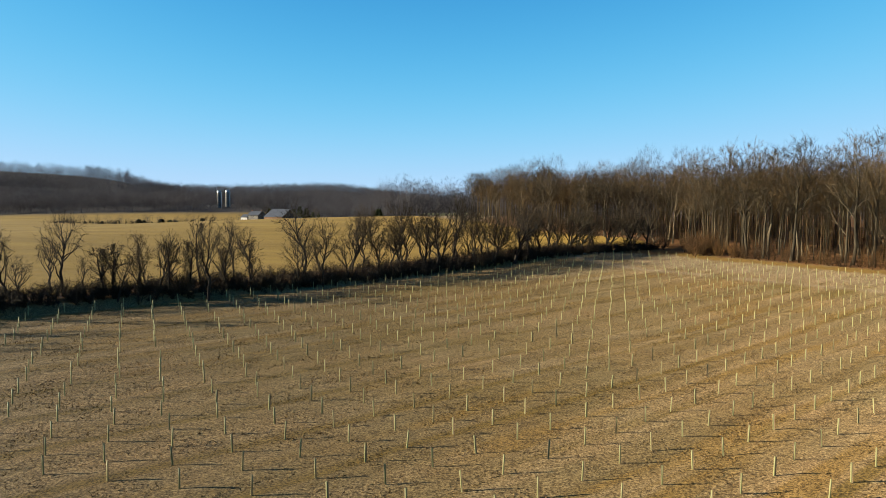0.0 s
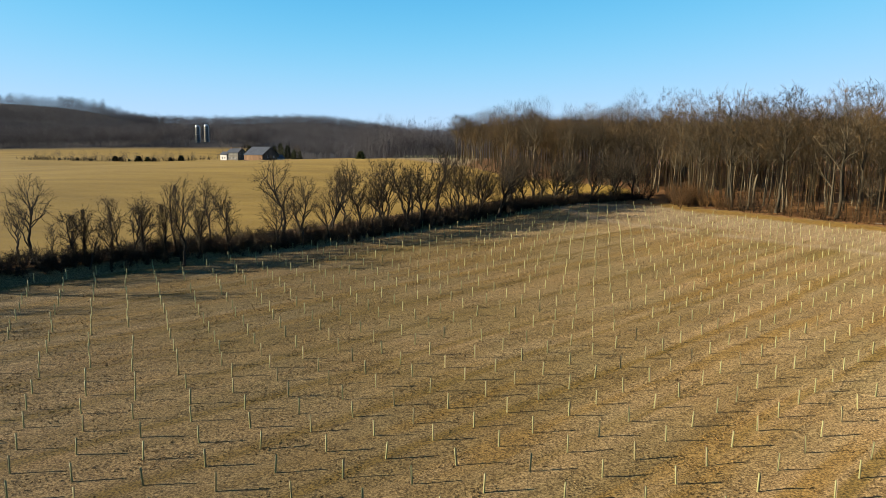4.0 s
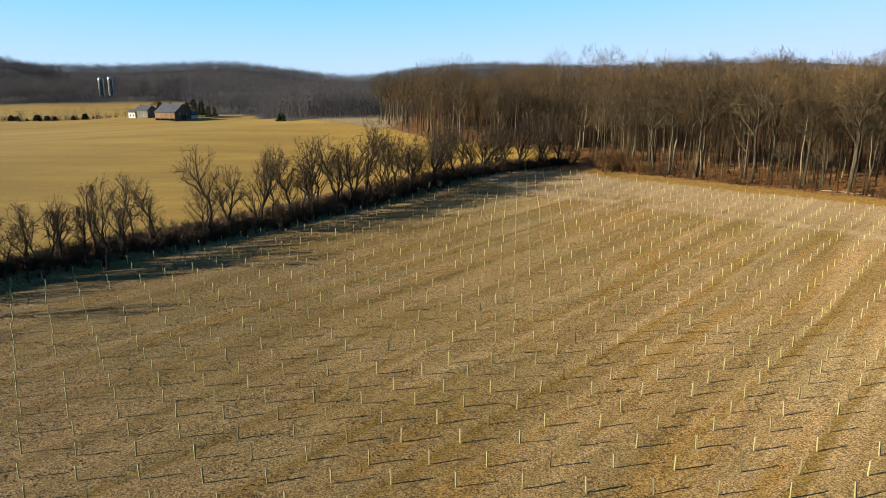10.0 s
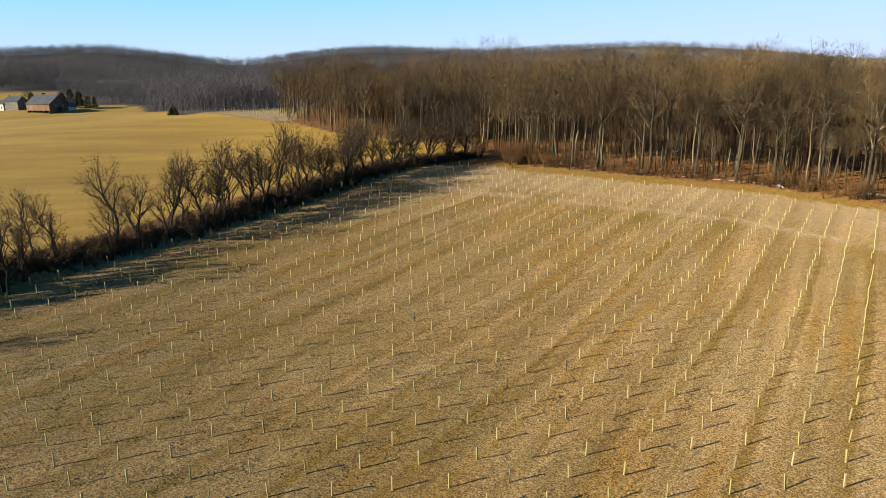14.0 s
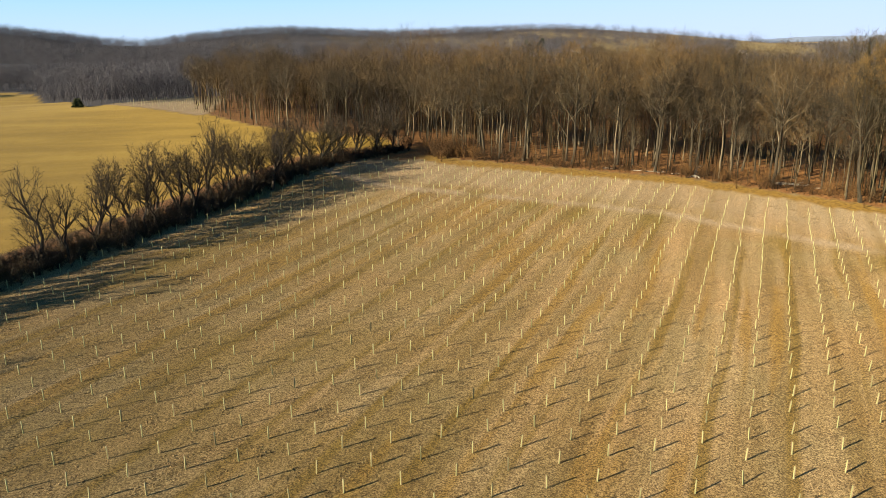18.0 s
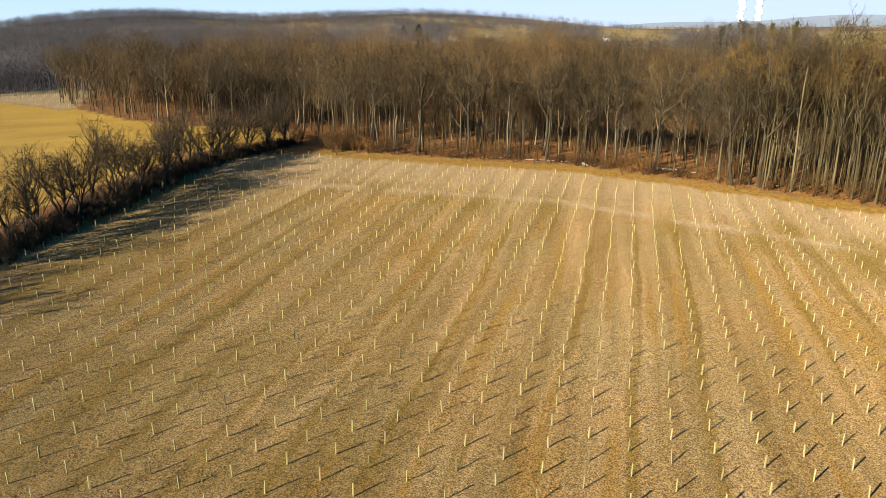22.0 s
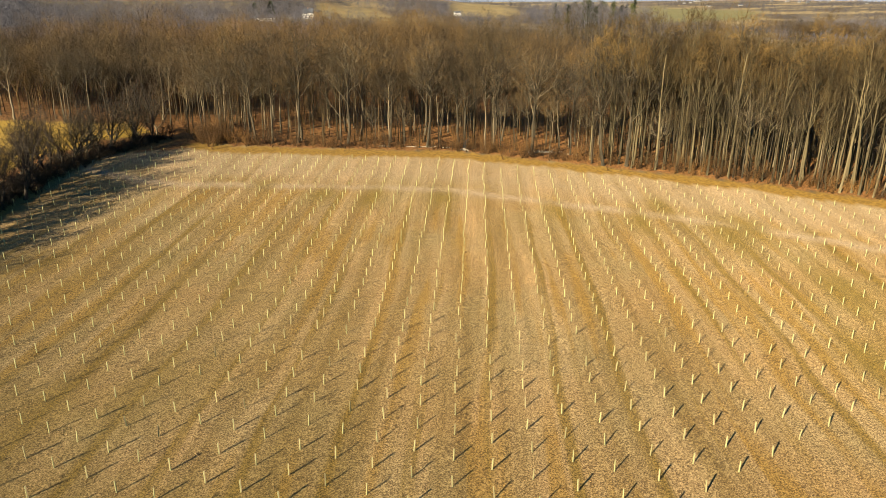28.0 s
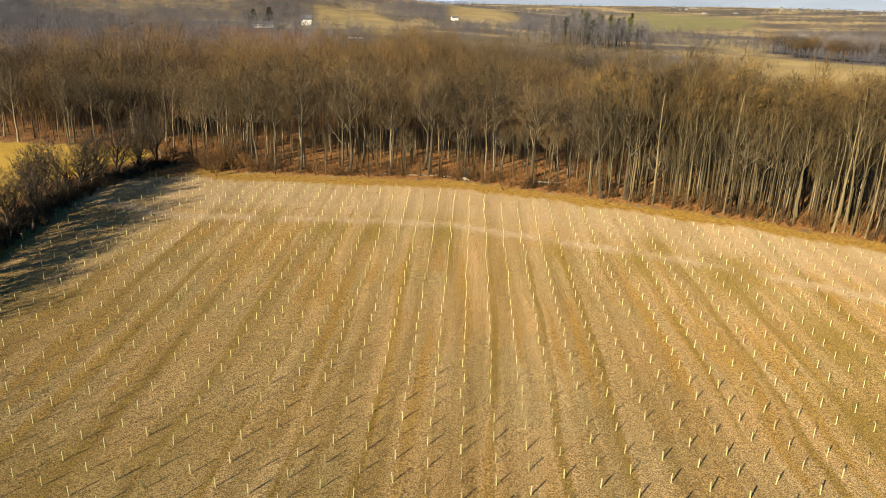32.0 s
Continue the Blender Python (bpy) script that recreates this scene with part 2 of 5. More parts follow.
def ground_material():
    """Stubble, hay, leaf litter, verge and distant land, shared out by masks on the sheet."""
    m, tree, b = mat("ground_cover", 0.95)
    co = node(tree, "TexCoord").outputs["Object"]
    one, two = node(tree, "Attribute"), node(tree, "Attribute")
    one.attribute_name, two.attribute_name = "cover_one", "cover_two"
    s1, s2 = node(tree, "SeparateColor"), node(tree, "SeparateColor")
    tree.links.new(one.outputs["Color"], s1.inputs[0])
    tree.links.new(two.outputs["Color"], s2.inputs[0])
    straw, chaff, passes = straw_color(tree, co)
    weeds = ramp_color(tree, chaff, (0.38, (0.0245, 0.0177, 0.0020)), (0.62, (0.1156, 0.0775, 0.0136)))
    pale = ramp_color(tree, chaff, (0.39, (0.0696, 0.0499, 0.0302)), (0.61, (0.2204, 0.1694, 0.1131)))
    straw = mix(tree, s2.outputs[0], straw, pale)
    straw = mix(tree, s2.outputs[1], straw, weeds)
    # hay field
    hay_fac = maths(tree, "ADD", maths(tree, "MULTIPLY", noise_tex(tree, mapped(tree, co, (0.22, 1.0, 1), -12), 0.10, 4), 0.7),
                    maths(tree, "MULTIPLY", noise_tex(tree, co, 1.2, 6, 0.7), 0.3))
    hay = ramp_color(tree, hay_fac, (0.34, (0.1176, 0.0738, 0.0096)), (0.5, (0.1497, 0.0951, 0.0134)), (0.66, (0.1904, 0.1252, 0.0214)))
    # leaf litter and verge
    litter_fac = noise_tex(tree, co, 1.6, 7, 0.78)
    litter = ramp_color(tree, litter_fac, (0.34, (0.0189, 0.0090, 0.0025)), (0.52, (0.0779, 0.0344, 0.0090)), (0.68, (0.1615, 0.0813, 0.0246)))
    verge = ramp_color(tree, noise_tex(tree, co, 1.4, 7, 0.75), (0.34, (0.034, 0.019, 0.003)), (0.52, (0.090, 0.052, 0.008)), (0.68, (0.145, 0.088, 0.018)))
    meadow = ramp_color(tree, noise_tex(tree, co, 0.03, 5, 0.6), (0.35, (0.060, 0.0445, 0.0165)), (0.65, (0.098, 0.0730, 0.0300)))
    # floor of the far woods, greyed to match the haze tint of their twigs
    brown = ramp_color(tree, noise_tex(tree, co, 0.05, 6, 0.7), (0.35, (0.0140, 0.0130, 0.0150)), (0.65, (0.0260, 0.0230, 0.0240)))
    scrub_fac = maths(tree, "ADD", maths(tree, "MULTIPLY", noise_tex(tree, co, 0.06, 6, 0.7), 0.4), maths(tree, "MULTIPLY", noise_tex(tree, co, 0.0065, 3, 0.5), 0.6))
    scrub = ramp_color(tree, scrub_fac, (0.42, (0.022, 0.016, 0.010)), (0.52, (0.046, 0.034, 0.018)), (0.58, (0.105, 0.078, 0.036)))
    pasture = ramp_color(tree, noise_tex(tree, co, 0.04, 5, 0.6), (0.35, (0.0275, 0.0307, 0.0078)), (0.65, (0.0492, 0.0472, 0.0142)))
    col = mix(tree, s2.outputs[2], scrub, mix(tree, s2.outputs[1], meadow, pasture))
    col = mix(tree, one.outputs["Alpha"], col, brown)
    col = mix(tree, s1.outputs[1], col, hay)
    col = mix(tree, s1.outputs[2], col, litter)
    col = mix(tree, s1.outputs[0], col, straw)
    col = mix(tree, two.outputs["Alpha"], col, verge)
    tree.links.new(col, b.inputs["Base Color"])
    relief(tree, b, chaff, 0.6, 0.11)
    return m


def stubble_material():
    m, tree, b = mat("straw_stubble", 0.9)
    geo = node(tree, "NewGeometry")
    straw, chaff, passes = straw_color(tree, geo.outputs["Position"])
    lift = ramp_color(tree, geo.outputs["Random Per Island"], (0.0, (0.8, 0.77, 0.72)), (1.0, (1.3, 1.27, 1.24)))
    tree.links.new(mix(tree, 1.0, straw, lift, "MULTIPLY"), b.inputs["Base Color"])
    return m


def twig_material(name, grey, golden, patch=0.012, turn=(0.36, 0.64), swing=0.42, lumps=(0.55, 1.5)):
    """Thin bare twigs; whole trees lean to grey or to golden brown."""
    m, tree, b = mat(name, 0.8)
    geo = node(tree, "NewGeometry")
    place = noise_tex(tree, geo.outputs["Position"], patch, 2)
    per = node(tree, "ObjectInfo").outputs["Random"]
    fac = maths(tree, "ADD", maths(tree, "MULTIPLY", place, 0.75), maths(tree, "MULTIPLY", per, 0.25))
    col = ramp_color(tree, fac, (turn[0], grey), (turn[1], golden))
    isl = geo.outputs["Random Per Island"]
    lift = ramp_color(tree, isl, (0.0, (1 - swing,) * 3), (1.0, (1 + swing, 1 + swing * 0.9, 1 + swing * 0.8)))
    crowns = ramp_color(tree, noise_tex(tree, geo.outputs["Position"], 0.11, 1), (0.38, (lumps[0],) * 3), (0.62, (lumps[1], lumps[1], lumps[1] * 0.96)))
    col = mix(tree, 1.0, col, crowns, "MULTIPLY")
    col = mix(tree, 1.0, col, ramp_color(tree, per, (0.0, (0.68, 0.68, 0.70)), (1.0, (1.28, 1.28, 1.22))), "MULTIPLY")
    tree.links.new(mix(tree, 1.0, col, lift, "MULTIPLY"), b.inputs["Base Color"])
    return m


GROUND = ground_material()
def bark_material(name, low, high, pale):
    """Ridged bark; most trees dull, some much paler."""
    m, tree, b = mat(name, 0.9)
    co = mapped(tree, node(tree, "TexCoord").outputs["Object"], (1, 1, 0.22))
    fine = noise_tex(tree, co, 3.0, 6, 0.7)
    col = ramp_color(tree, fine, (0.35, low), (0.65, high))
    geo = node(tree, "NewGeometry")
    who = maths(tree, "FRACT", maths(tree, "ADD", maths(tree, "MULTIPLY", geo.outputs["Random Per Island"], 0.35), node(tree, "ObjectInfo").outputs["Random"]))
    col = mix(tree, ramp_color(tree, who, (0.5, (0, 0, 0)), (1.0, (0.9, 0.9, 0.9))), col, pale)
    blotch = noise_tex(tree, co, 0.7, 3)
    col = mix(tree, 1.0, col, ramp_color(tree, blotch, (0.35, (0.6, 0.6, 0.58)), (0.65, (1.15, 1.15, 1.15))), "MULTIPLY")
    tree.links.new(col, b.inputs["Base Color"])
    relief(tree, b, fine, 0.7, 0.05)
    return m


BARK = bark_material("pale_bark", (0.014, 0.011, 0.0065), (0.058, 0.046, 0.028), (0.140, 0.112, 0.070))
BARK_PALE = bark_material("slender_bark", (0.014, 0.011, 0.0055), (0.056, 0.044, 0.021), (0.115, 0.092, 0.048))
BARK_DARK = bark_material("dark_bark", (0.0072, 0.0056, 0.0040), (0.0272, 0.0200, 0.0136), (0.0440, 0.0336, 0.0232))
TWIG = twig_material("bare_twigs", (0.0200, 0.0152, 0.0085), (0.050, 0.0305, 0.0108), 0.012, (0.40, 0.62))
TWIG_DARK = twig_material("dark_twigs", (0.011, 0.0078, 0.0046), (0.034, 0.0225, 0.0105), 0.05)
TWIG_RED = twig_material("russet_twigs", (0.0360, 0.0200, 0.0072), (0.0840, 0.0416, 0.0112), 0.06)
TWIG_GOLD = twig_material("golden_twigs", (0.026, 0.0180, 0.0075), (0.057, 0.0355, 0.0110), 0.03)
# far trees: the blue-grey of distance haze is put into the twig colour
TWIG_HAZED = twig_material("hazed_twigs", (0.0275, 0.0285, 0.0390), (0.045, 0.0425, 0.0520), 0.006, swing=0.15, lumps=(0.68, 1.36))
NEEDLES = twig_material("evergreen_needles", (0.0110, 0.0150, 0.0060), (0.026, 0.030, 0.0105), 0.05)
TUBE = surface("tube_plastic", (0.148, 0.142, 0.060), (0.212, 0.203, 0.093), 1.5, 0.5, depth=0.002, vary=0.35)
STAKE = surface("stake_wood", (0.10, 0.07, 0.04), (0.24, 0.17, 0.10), 9, 0.85, stretch=(1, 1, 0.1), depth=0.004)
STUBBLE = stubble_material()


# ---------------------------------------------------------------- mesh helpers
def mesh_of(name, verts, tris, material, smooth=False):
    """A mesh of triangles from arrays."""
    me = bpy.data.meshes.new(name)
    verts, tris = np.asarray(verts, np.float32), np.asarray(tris, np.int32)
    me.vertices.add(len(verts))
    me.vertices.foreach_set("co", verts.ravel())
    me.loops.add(tris.size)
    me.loops.foreach_set("vertex_index", tris.ravel())
    me.polygons.add(len(tris))
    me.polygons.foreach_set("loop_start", np.arange(0, tris.size, 3, dtype=np.int32))
    if smooth:
        me.polygons.foreach_set("use_smooth", np.ones(len(tris), bool))
    me.update(calc_edges=True)
    me.materials.append(material)
    return me


def part(name, bm, material, parent, label=""):
    """Link a bmesh, or a ready mesh, as one part under a thing or part."""
    if isinstance(bm, bmesh.types.BMesh):
        me = bpy.data.meshes.new(name)
        bm.to_mesh(me)
        bm.free()
        me.materials.append(material)
    else:
        me = bm
    ob = new(name, me)
    ob.parent = parent
    if label:
        tagged(ob, label)
    return ob


def box(bm, x0, y0, z0, x1, y1, z1, bevel=0.0):
    made = bmesh.ops.create_cube(bm, size=1.0, matrix=Matrix.LocRotScale(
        ((x0 + x1) / 2, (y0 + y1) / 2, (z0 + z1) / 2), None, (abs(x1 - x0), abs(y1 - y0), abs(z1 - z0))))
    if bevel:
        edges = list({e for v in made["verts"] for e in v.link_edges})
        bmesh.ops.bevel(bm, geom=edges, offset=bevel, segments=1, affect="EDGES")
    return bm


def boxed(*size, bevel=0.0):
    return box(bmesh.new(), *size, bevel=bevel)


def solid(points, depth):
    """A slab from an outline of 3D corners, thickened along its normal."""
    bm = bmesh.new()
    face = bm.faces.new([bm.verts.new(p) for p in points])
    bm.normal_update()
    out = bmesh.ops.extrude_face_region(bm, geom=[face])
    move = face.normal * depth
    bmesh.ops.translate(bm, verts=[g for g in out["geom"] if isinstance(g, bmesh.types.BMVert)], vec=move)
    bmesh.ops.recalc_face_normals(bm, faces=bm.faces)
    return bm


class Wood:
    """Gathers tapering limbs and thin twigs into arrays of triangles."""

    def __init__(self):
        self.v, self.t, self.n = [], [], 0

    def limb(self, pts, radii, sides):
        pts = np.asarray(pts, float)
        way = np.gradient(pts, axis=0)
        way /= np.linalg.norm(way, axis=1)[:, None] + 1e-9
        side = np.cross(way, (0.31, 0.87, 0.38))
        side /= np.linalg.norm(side, axis=1)[:, None] + 1e-9
        third = np.cross(way, side)
        a = np.arange(sides) * 2 * math.pi / sides
        ring = side[:, None] * np.cos(a)[None, :, None] + third[:, None] * np.sin(a)[None, :, None]
        v = pts[:, None] + ring * np.asarray(radii)[:, None, None]
        self.v.append(v.reshape(-1, 3))
        t = []
        for i in range(len(pts) - 1):
            for k in range(sides):
                a0, a1 = i * sides + k, i * sides + (k + 1) % sides
                t += [(a0, a1, a1 + sides), (a0, a1 + sides, a0 + sides)]
        self.t.append(np.array(t) + self.n)
        self.n += len(pts) * sides

    def slivers(self, base, way, width, rng):
        base, way = np.asarray(base, float), np.asarray(way, float)
        side = np.cross(way, rng.normal(size=way.shape))
        side *= (np.asarray(width) / (np.linalg.norm(side, axis=1) + 1e-9))[:, None] / 2
        v = np.stack([base - side, base + side, base + way], 1)
        self.v.append(v.reshape(-1, 3))
        self.t.append(np.arange(3 * len(base)).reshape(-1, 3) + self.n)
        self.n += 3 * len(base)

    def arrays(self):
        return np.concatenate(self.v), np.concatenate(self.t)

    def mesh(self, name, material, smooth=False):
        return mesh_of(name, *self.arrays(), material, smooth)


def unit(v):
    return v / (np.linalg.norm(v) + 1e-9)


def crowned_tree(seed, tall, girth, low, spread, limbs, subs, sprays, twigs, twig_len, twig_wide, stem=0.7, lean=0.02, wander=0.04, sides=6, full=True, steep=(0.45, 1.0)):
    """Trunk, branchwork and crown of a leafless tree: limbs fan out to a rounded crown, fork, and end in sprays of thin twigs."""
    rng = np.random.default_rng(seed)
    trunk, branches, crown = Wood(), Wood(), Wood()
    z = np.linspace(0, 1, 9)
    off = np.cumsum(rng.normal(0, wander, (9, 2)), 0) * tall * 0.12 + np.outer(z, rng.normal(0, lean, 2)) * tall
    off -= off[0]
    pts = np.c_[off, z * tall * stem - 0.3]
    rad = girth * (1 - 0.75 * z) ** 0.8 + 0.015
    rad[0] *= 1.4
    trunk.limb(pts, rad, sides)
    size = np.array([spread, spread, tall * (1 - low) / 2])
    centre = np.array([*off[-1], tall * (1 + low) / 2])
    base, way, wide = [], [], []
    for k in range(limbs):
        c = 1 - 1.4 * (k + rng.random()) / limbs
        a = k * 2.4 + rng.normal(0, 0.3)
        ray = np.array([math.cos(a) * math.sqrt(1 - c * c), math.sin(a) * math.sqrt(1 - c * c), c])
        aim = centre + size * ray * rng.uniform(0.78, 1.08)
        out = math.hypot(aim[0] - centre[0], aim[1] - centre[1])
        f = np.clip((aim[2] - out * rng.uniform(*steep) - 0.14 * tall * rng.random()) / (tall * stem), low * 0.9, 0.97)
        foot = np.array([np.interp(f, z, pts[:, i]) for i in range(3)])
        long = np.linalg.norm(aim - foot)
        knee = foot + (aim - foot) * np.array([0.5, 0.5, rng.uniform(0.35, 0.75)])
        t = np.linspace(0, 0.9, 6)[:, None]
        line = (1 - t) ** 2 * foot + 2 * t * (1 - t) * knee + t * t * aim + rng.normal(0, 0.042, (6, 3)) * long * np.sqrt(t)
        r = max(0.045, float(np.interp(f, z, rad)) * rng.uniform(0.5, 0.82))
        branches.limb(line, np.linspace(r, 0.018, 6), 4 if full and r > 0.06 else 3)
        for _ in range(subs):
            g = rng.uniform(0.22, 1.0) * 4.999
            i = int(g)
            p = line[i] + (line[i + 1] - line[i]) * (g - i)
            d = unit(ray + rng.normal(0, 0.42, 3))
            w = centre + size * d * rng.uniform(0.8, 1.03) - p
            ln = min(float(np.linalg.norm(w)), 0.5 * long + 0.8)
            w = unit(w) * ln
            q = p + w * 0.5 + rng.normal(0, 0.07, 3) * ln
            e = p + w
            thick = min(0.085, max(0.025, r * 0.45))
            if full:
                branches.limb([p, q, e], [thick, thick * 0.6, 0.012], 3)
            else:
                branches.slivers([p, q], [(q - p) * 1.1, e - q], [thick * 2, thick], rng)
            h = rng.uniform(0.2, 1.0, sprays)[:, None]
            b = np.where(h < 0.5, p + (q - p) * h * 2, q + (e - q) * (h - 0.5) * 2)
            v = unit(w) * 0.7 + d * 0.4 + rng.normal(0, 0.5, (sprays, 3))
            v *= (twig_len * rng.uniform(0.9, 1.7, sprays) / np.linalg.norm(v, axis=1))[:, None]
            base.append(b)
            way.append(v)
            wide.append(np.full(sprays, twig_wide * 1.5))
            n = sprays * twigs
            b2 = np.repeat(b, twigs, 0) + np.repeat(v, twigs, 0) * rng.uniform(0.15, 0.95, (n, 1))
            v2 = np.repeat(v / np.linalg.norm(v, axis=1)[:, None], twigs, 0) + rng.normal(0, 0.48, (n, 3)) + np.array([0, 0, 0.12])
            v2 *= (twig_len * rng.uniform(0.45, 1.1, n) / np.linalg.norm(v2, axis=1))[:, None]
            base.append(b2)
            way.append(v2)
            wide.append(twig_wide * rng.uniform(0.6, 1.3, n))
    crown.slivers(np.concatenate(base), np.concatenate(way), np.concatenate(wide), rng)
    return trunk, branches, crown


def tree_thing(name, trunk, branches, crown, label, group="", category="tree"):
    """An Empty at the foot with a trunk, its branches and a crown of twigs under it."""
    ob = new(name)
    part("trunk", trunk, None, ob)
    if branches is not None:
        part("branchwork", branches, None, ob)
    part("crown", crown, None, ob)
    return tagged(ob, label, category, group)


def scatter(name, shapes, spots, material, label, category, kind="stuff"):
    """Many small or far plants joined in one object. shapes: arrays; spots: x, y, z, turn, scale, height scale, shape number."""
    vs, ts, n = [], [], 0
    for k, (v, t) in enumerate(shapes):
        sp = spots[spots[:, 6] == k]
        if not len(sp):
            continue
        c, s = np.cos(sp[:, 3])[:, None], np.sin(sp[:, 3])[:, None]
        x = (v[None, :, 0] * c - v[None, :, 1] * s) * sp[:, 4:5] + sp[:, 0:1]
        y = (v[None, :, 0] * s + v[None, :, 1] * c) * sp[:, 4:5] + sp[:, 1:2]
        z = v[None, :, 2] * sp[:, 5:6] + sp[:, 2:3]
        vs.append(np.stack([x, y, z], -1).reshape(-1, 3))
        ts.append((t[None] + (np.arange(len(sp)) * len(v))[:, None, None]).reshape(-1, 3) + n)
        n += len(sp) * len(v)
    ob = new(name, mesh_of(name, np.concatenate(vs), np.concatenate(ts), material))
    return tagged(ob, label, category, kind=kind)


def spots_at(rng, xy, lo, hi, shapes, tall=(0.9, 1.1), sink=0.1):
    xy = np.asarray(xy, float)
    n = len(xy)
    s = rng.uniform(lo, hi, n)
    return np.c_[xy, land(xy[:, 0], xy[:, 1]) - sink, rng.uniform(0, 6.28, n), s, s * rng.uniform(*tall, n), rng.integers(0, shapes, n)]


# ---------------------------------------------------------------- ground sheet
def lines(lo, hi, step, out, grow):
    inner = np.arange(lo, hi + step, step)
    far, d = [], step
    p = hi
    while p < out:
        d *= grow
        p += d
        far.append(p)
    low, d, p = [], step, lo
    while p > -out:
        d *= grow
        p -= d
        low.append(p)
    return np.array(low[::-1] + list(inner) + far)


gx, gy = lines(-120, 200, 1.8, 4900, 1.085), lines(-20, 300, 1.8, 4900, 1.085)
X, Y = np.meshgrid(gx, gy, indexing="xy")
rough_rng = np.random.default_rng(3)
Z = land(X, Y) + rough_rng.normal(0, 0.035, X.shape) * (np.hypot(X - 30, Y - 90) < 200)
nx, ny = len(gx), len(gy)
idx = np.arange(nx * ny).reshape(ny, nx)
quads = np.stack([idx[:-1, :-1], idx[:-1, 1:], idx[1:, 1:], idx[1:, :-1]], -1).reshape(-1, 4)
tri = np.concatenate([quads[:, [0, 1, 2]], quads[:, [0, 2, 3]]])
ground = new("ground", mesh_of("ground", np.stack([X, Y, Z], -1).reshape(-1, 3), tri, GROUND, True))
tagged(ground, "rolling winter farmland of tan stubble, hay field and leaf litter", "ground", kind="structure")

jit = np.array([noise.noise((a * 0.09, b * 0.09, 0.0)) for a, b in zip(X.ravel(), Y.ravel())]).reshape(X.shape) * 2.2
in_wood = inside(WOOD, X + jit * 0.5, Y)
edge_d = from_line(EDGE, X, Y)
hedge_d = left_of_hedge(X, Y) + jit * 0.6
near_by = (np.hypot(X - 30, Y - 90) < 235)
stubble = (hedge_d < -1.0) & ~in_wood & (X < 160) & (Y < 195)
PLANTED = [(-19, 294), (14, 314), (26, 300), (14, 254), (9, 252)]
MEADOWS = [[(574, 346), (600, 290), (592, 150), (396, 100), (300, 80), (260, 140), (420, 195), (500, 280)], [(1207, 742), (1800, 1250), (1900, 900), (1425, 599)],
           [(618, 922), (747, 1079), (804, 996), (560, 560), (446, 492), (374, 480), (480, 700)], [(838, 853), (1067, 1077), (1500, 1300), (965, 792)],
           [(160, 1190), (185, 1275), (340, 1255), (290, 1185)], [(340, 610), (420, 590), (400, 540), (330, 540)], [(650, 300), (1000, 560), (1150, 480), (760, 270)]]
GREEN = [(1141, 680), (1239, 656), (1523, 633), (1948, 805), (2311, 1395)]
MEADOWS.append(GREEN)
in_planted = inside(PLANTED, X, Y)
hay = (hedge_d >= -1.0) & ~in_wood & ~inside(COPSE, X, Y) & (Y < 612) & (X < 70) & ((X < 40) | (Y < 260)) & (X > -420) & ~in_planted
litter = in_wood & (edge_d > 3.5 + jit * 0.5)
verge = (edge_d < 3.3 + jit * 0.7) & (Y < 200)
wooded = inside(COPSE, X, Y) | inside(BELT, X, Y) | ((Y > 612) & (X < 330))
pale = np.maximum(np.clip((31 + 1.5 * jit - edge_d) / 11, 0, 1) * 0.45, np.exp(-((edge_d - 30.5 - jit * 0.4) / 1.7) ** 2) * 0.9) * stubble
weedy = np.zeros(X.shape)
for wx, wy, ws, wl in ((56, 143, 4, 2.5), (62, 130, 5, 3.0), (68, 122, 7, 2.5), (79, 113, 6, 2.0), (90, 93, 9, 2.0), (97, 78, 8, 2.5), (108, 80, 7, 3), (100, 62, 10, 2.5), (90, 40, 12, 5), (70, 30, 10, 6), (-5, 120, 14, 4), (108, 62, 9, 4)):
    a, c = (X - wx) * 0.74 + (Y - wy) * 0.67, (X - wx) * 0.67 - (Y - wy) * 0.74
    weedy = np.maximum(weedy, np.exp(-((a + jit) / ws) ** 2 - ((c + jit * 0.4) / wl) ** 2) * 0.85)
weedy = np.maximum(weedy, np.clip(0.42 + jit * 0.18, 0, 0.8) * np.exp(-((X + 5) / 34) ** 2 - ((Y - 78) / 34) ** 2))
weedy = np.maximum(weedy, np.clip(0.32 + jit * 0.2, 0, 0.7) * np.exp(-((X - 14) / 30) ** 2 - ((Y - 112) / 30) ** 2))
fields = np.zeros(X.shape, bool)
for poly in MEADOWS:
    fields |= inside(poly, X, Y)
fields &= ~in_wood
green = inside(GREEN, X, Y)
stubble |= in_planted
lane = inside([(46, 182), (63, 181), (72, 206), (62, 212), (56, 195)], X, Y)
stubble &= ~lane
pale = np.maximum(pale, in_planted * 0.6)
litter_hedge = (np.abs(hedge_d - 1.3) < 3.9) & (X < 60) & near_by
me = ground.data
one = np.stack([stubble, hay & ~litter_hedge & ~lane, litter | litter_hedge | lane, wooded], -1).astype(np.float32)
two = np.stack([pale, np.maximum(weedy * stubble, green * 0.7), fields, verge], -1).astype(np.float32)
for name, data in (("cover_one", one), ("cover_two", two)):
    at = me.attributes.new(name, "FLOAT_COLOR", "POINT")
    at.data.foreach_set("color", data.ravel())

# ---------------------------------------------------------------- tree shelters
LINE, ROW, STEP = radians(47.82), 3.719, 3.871


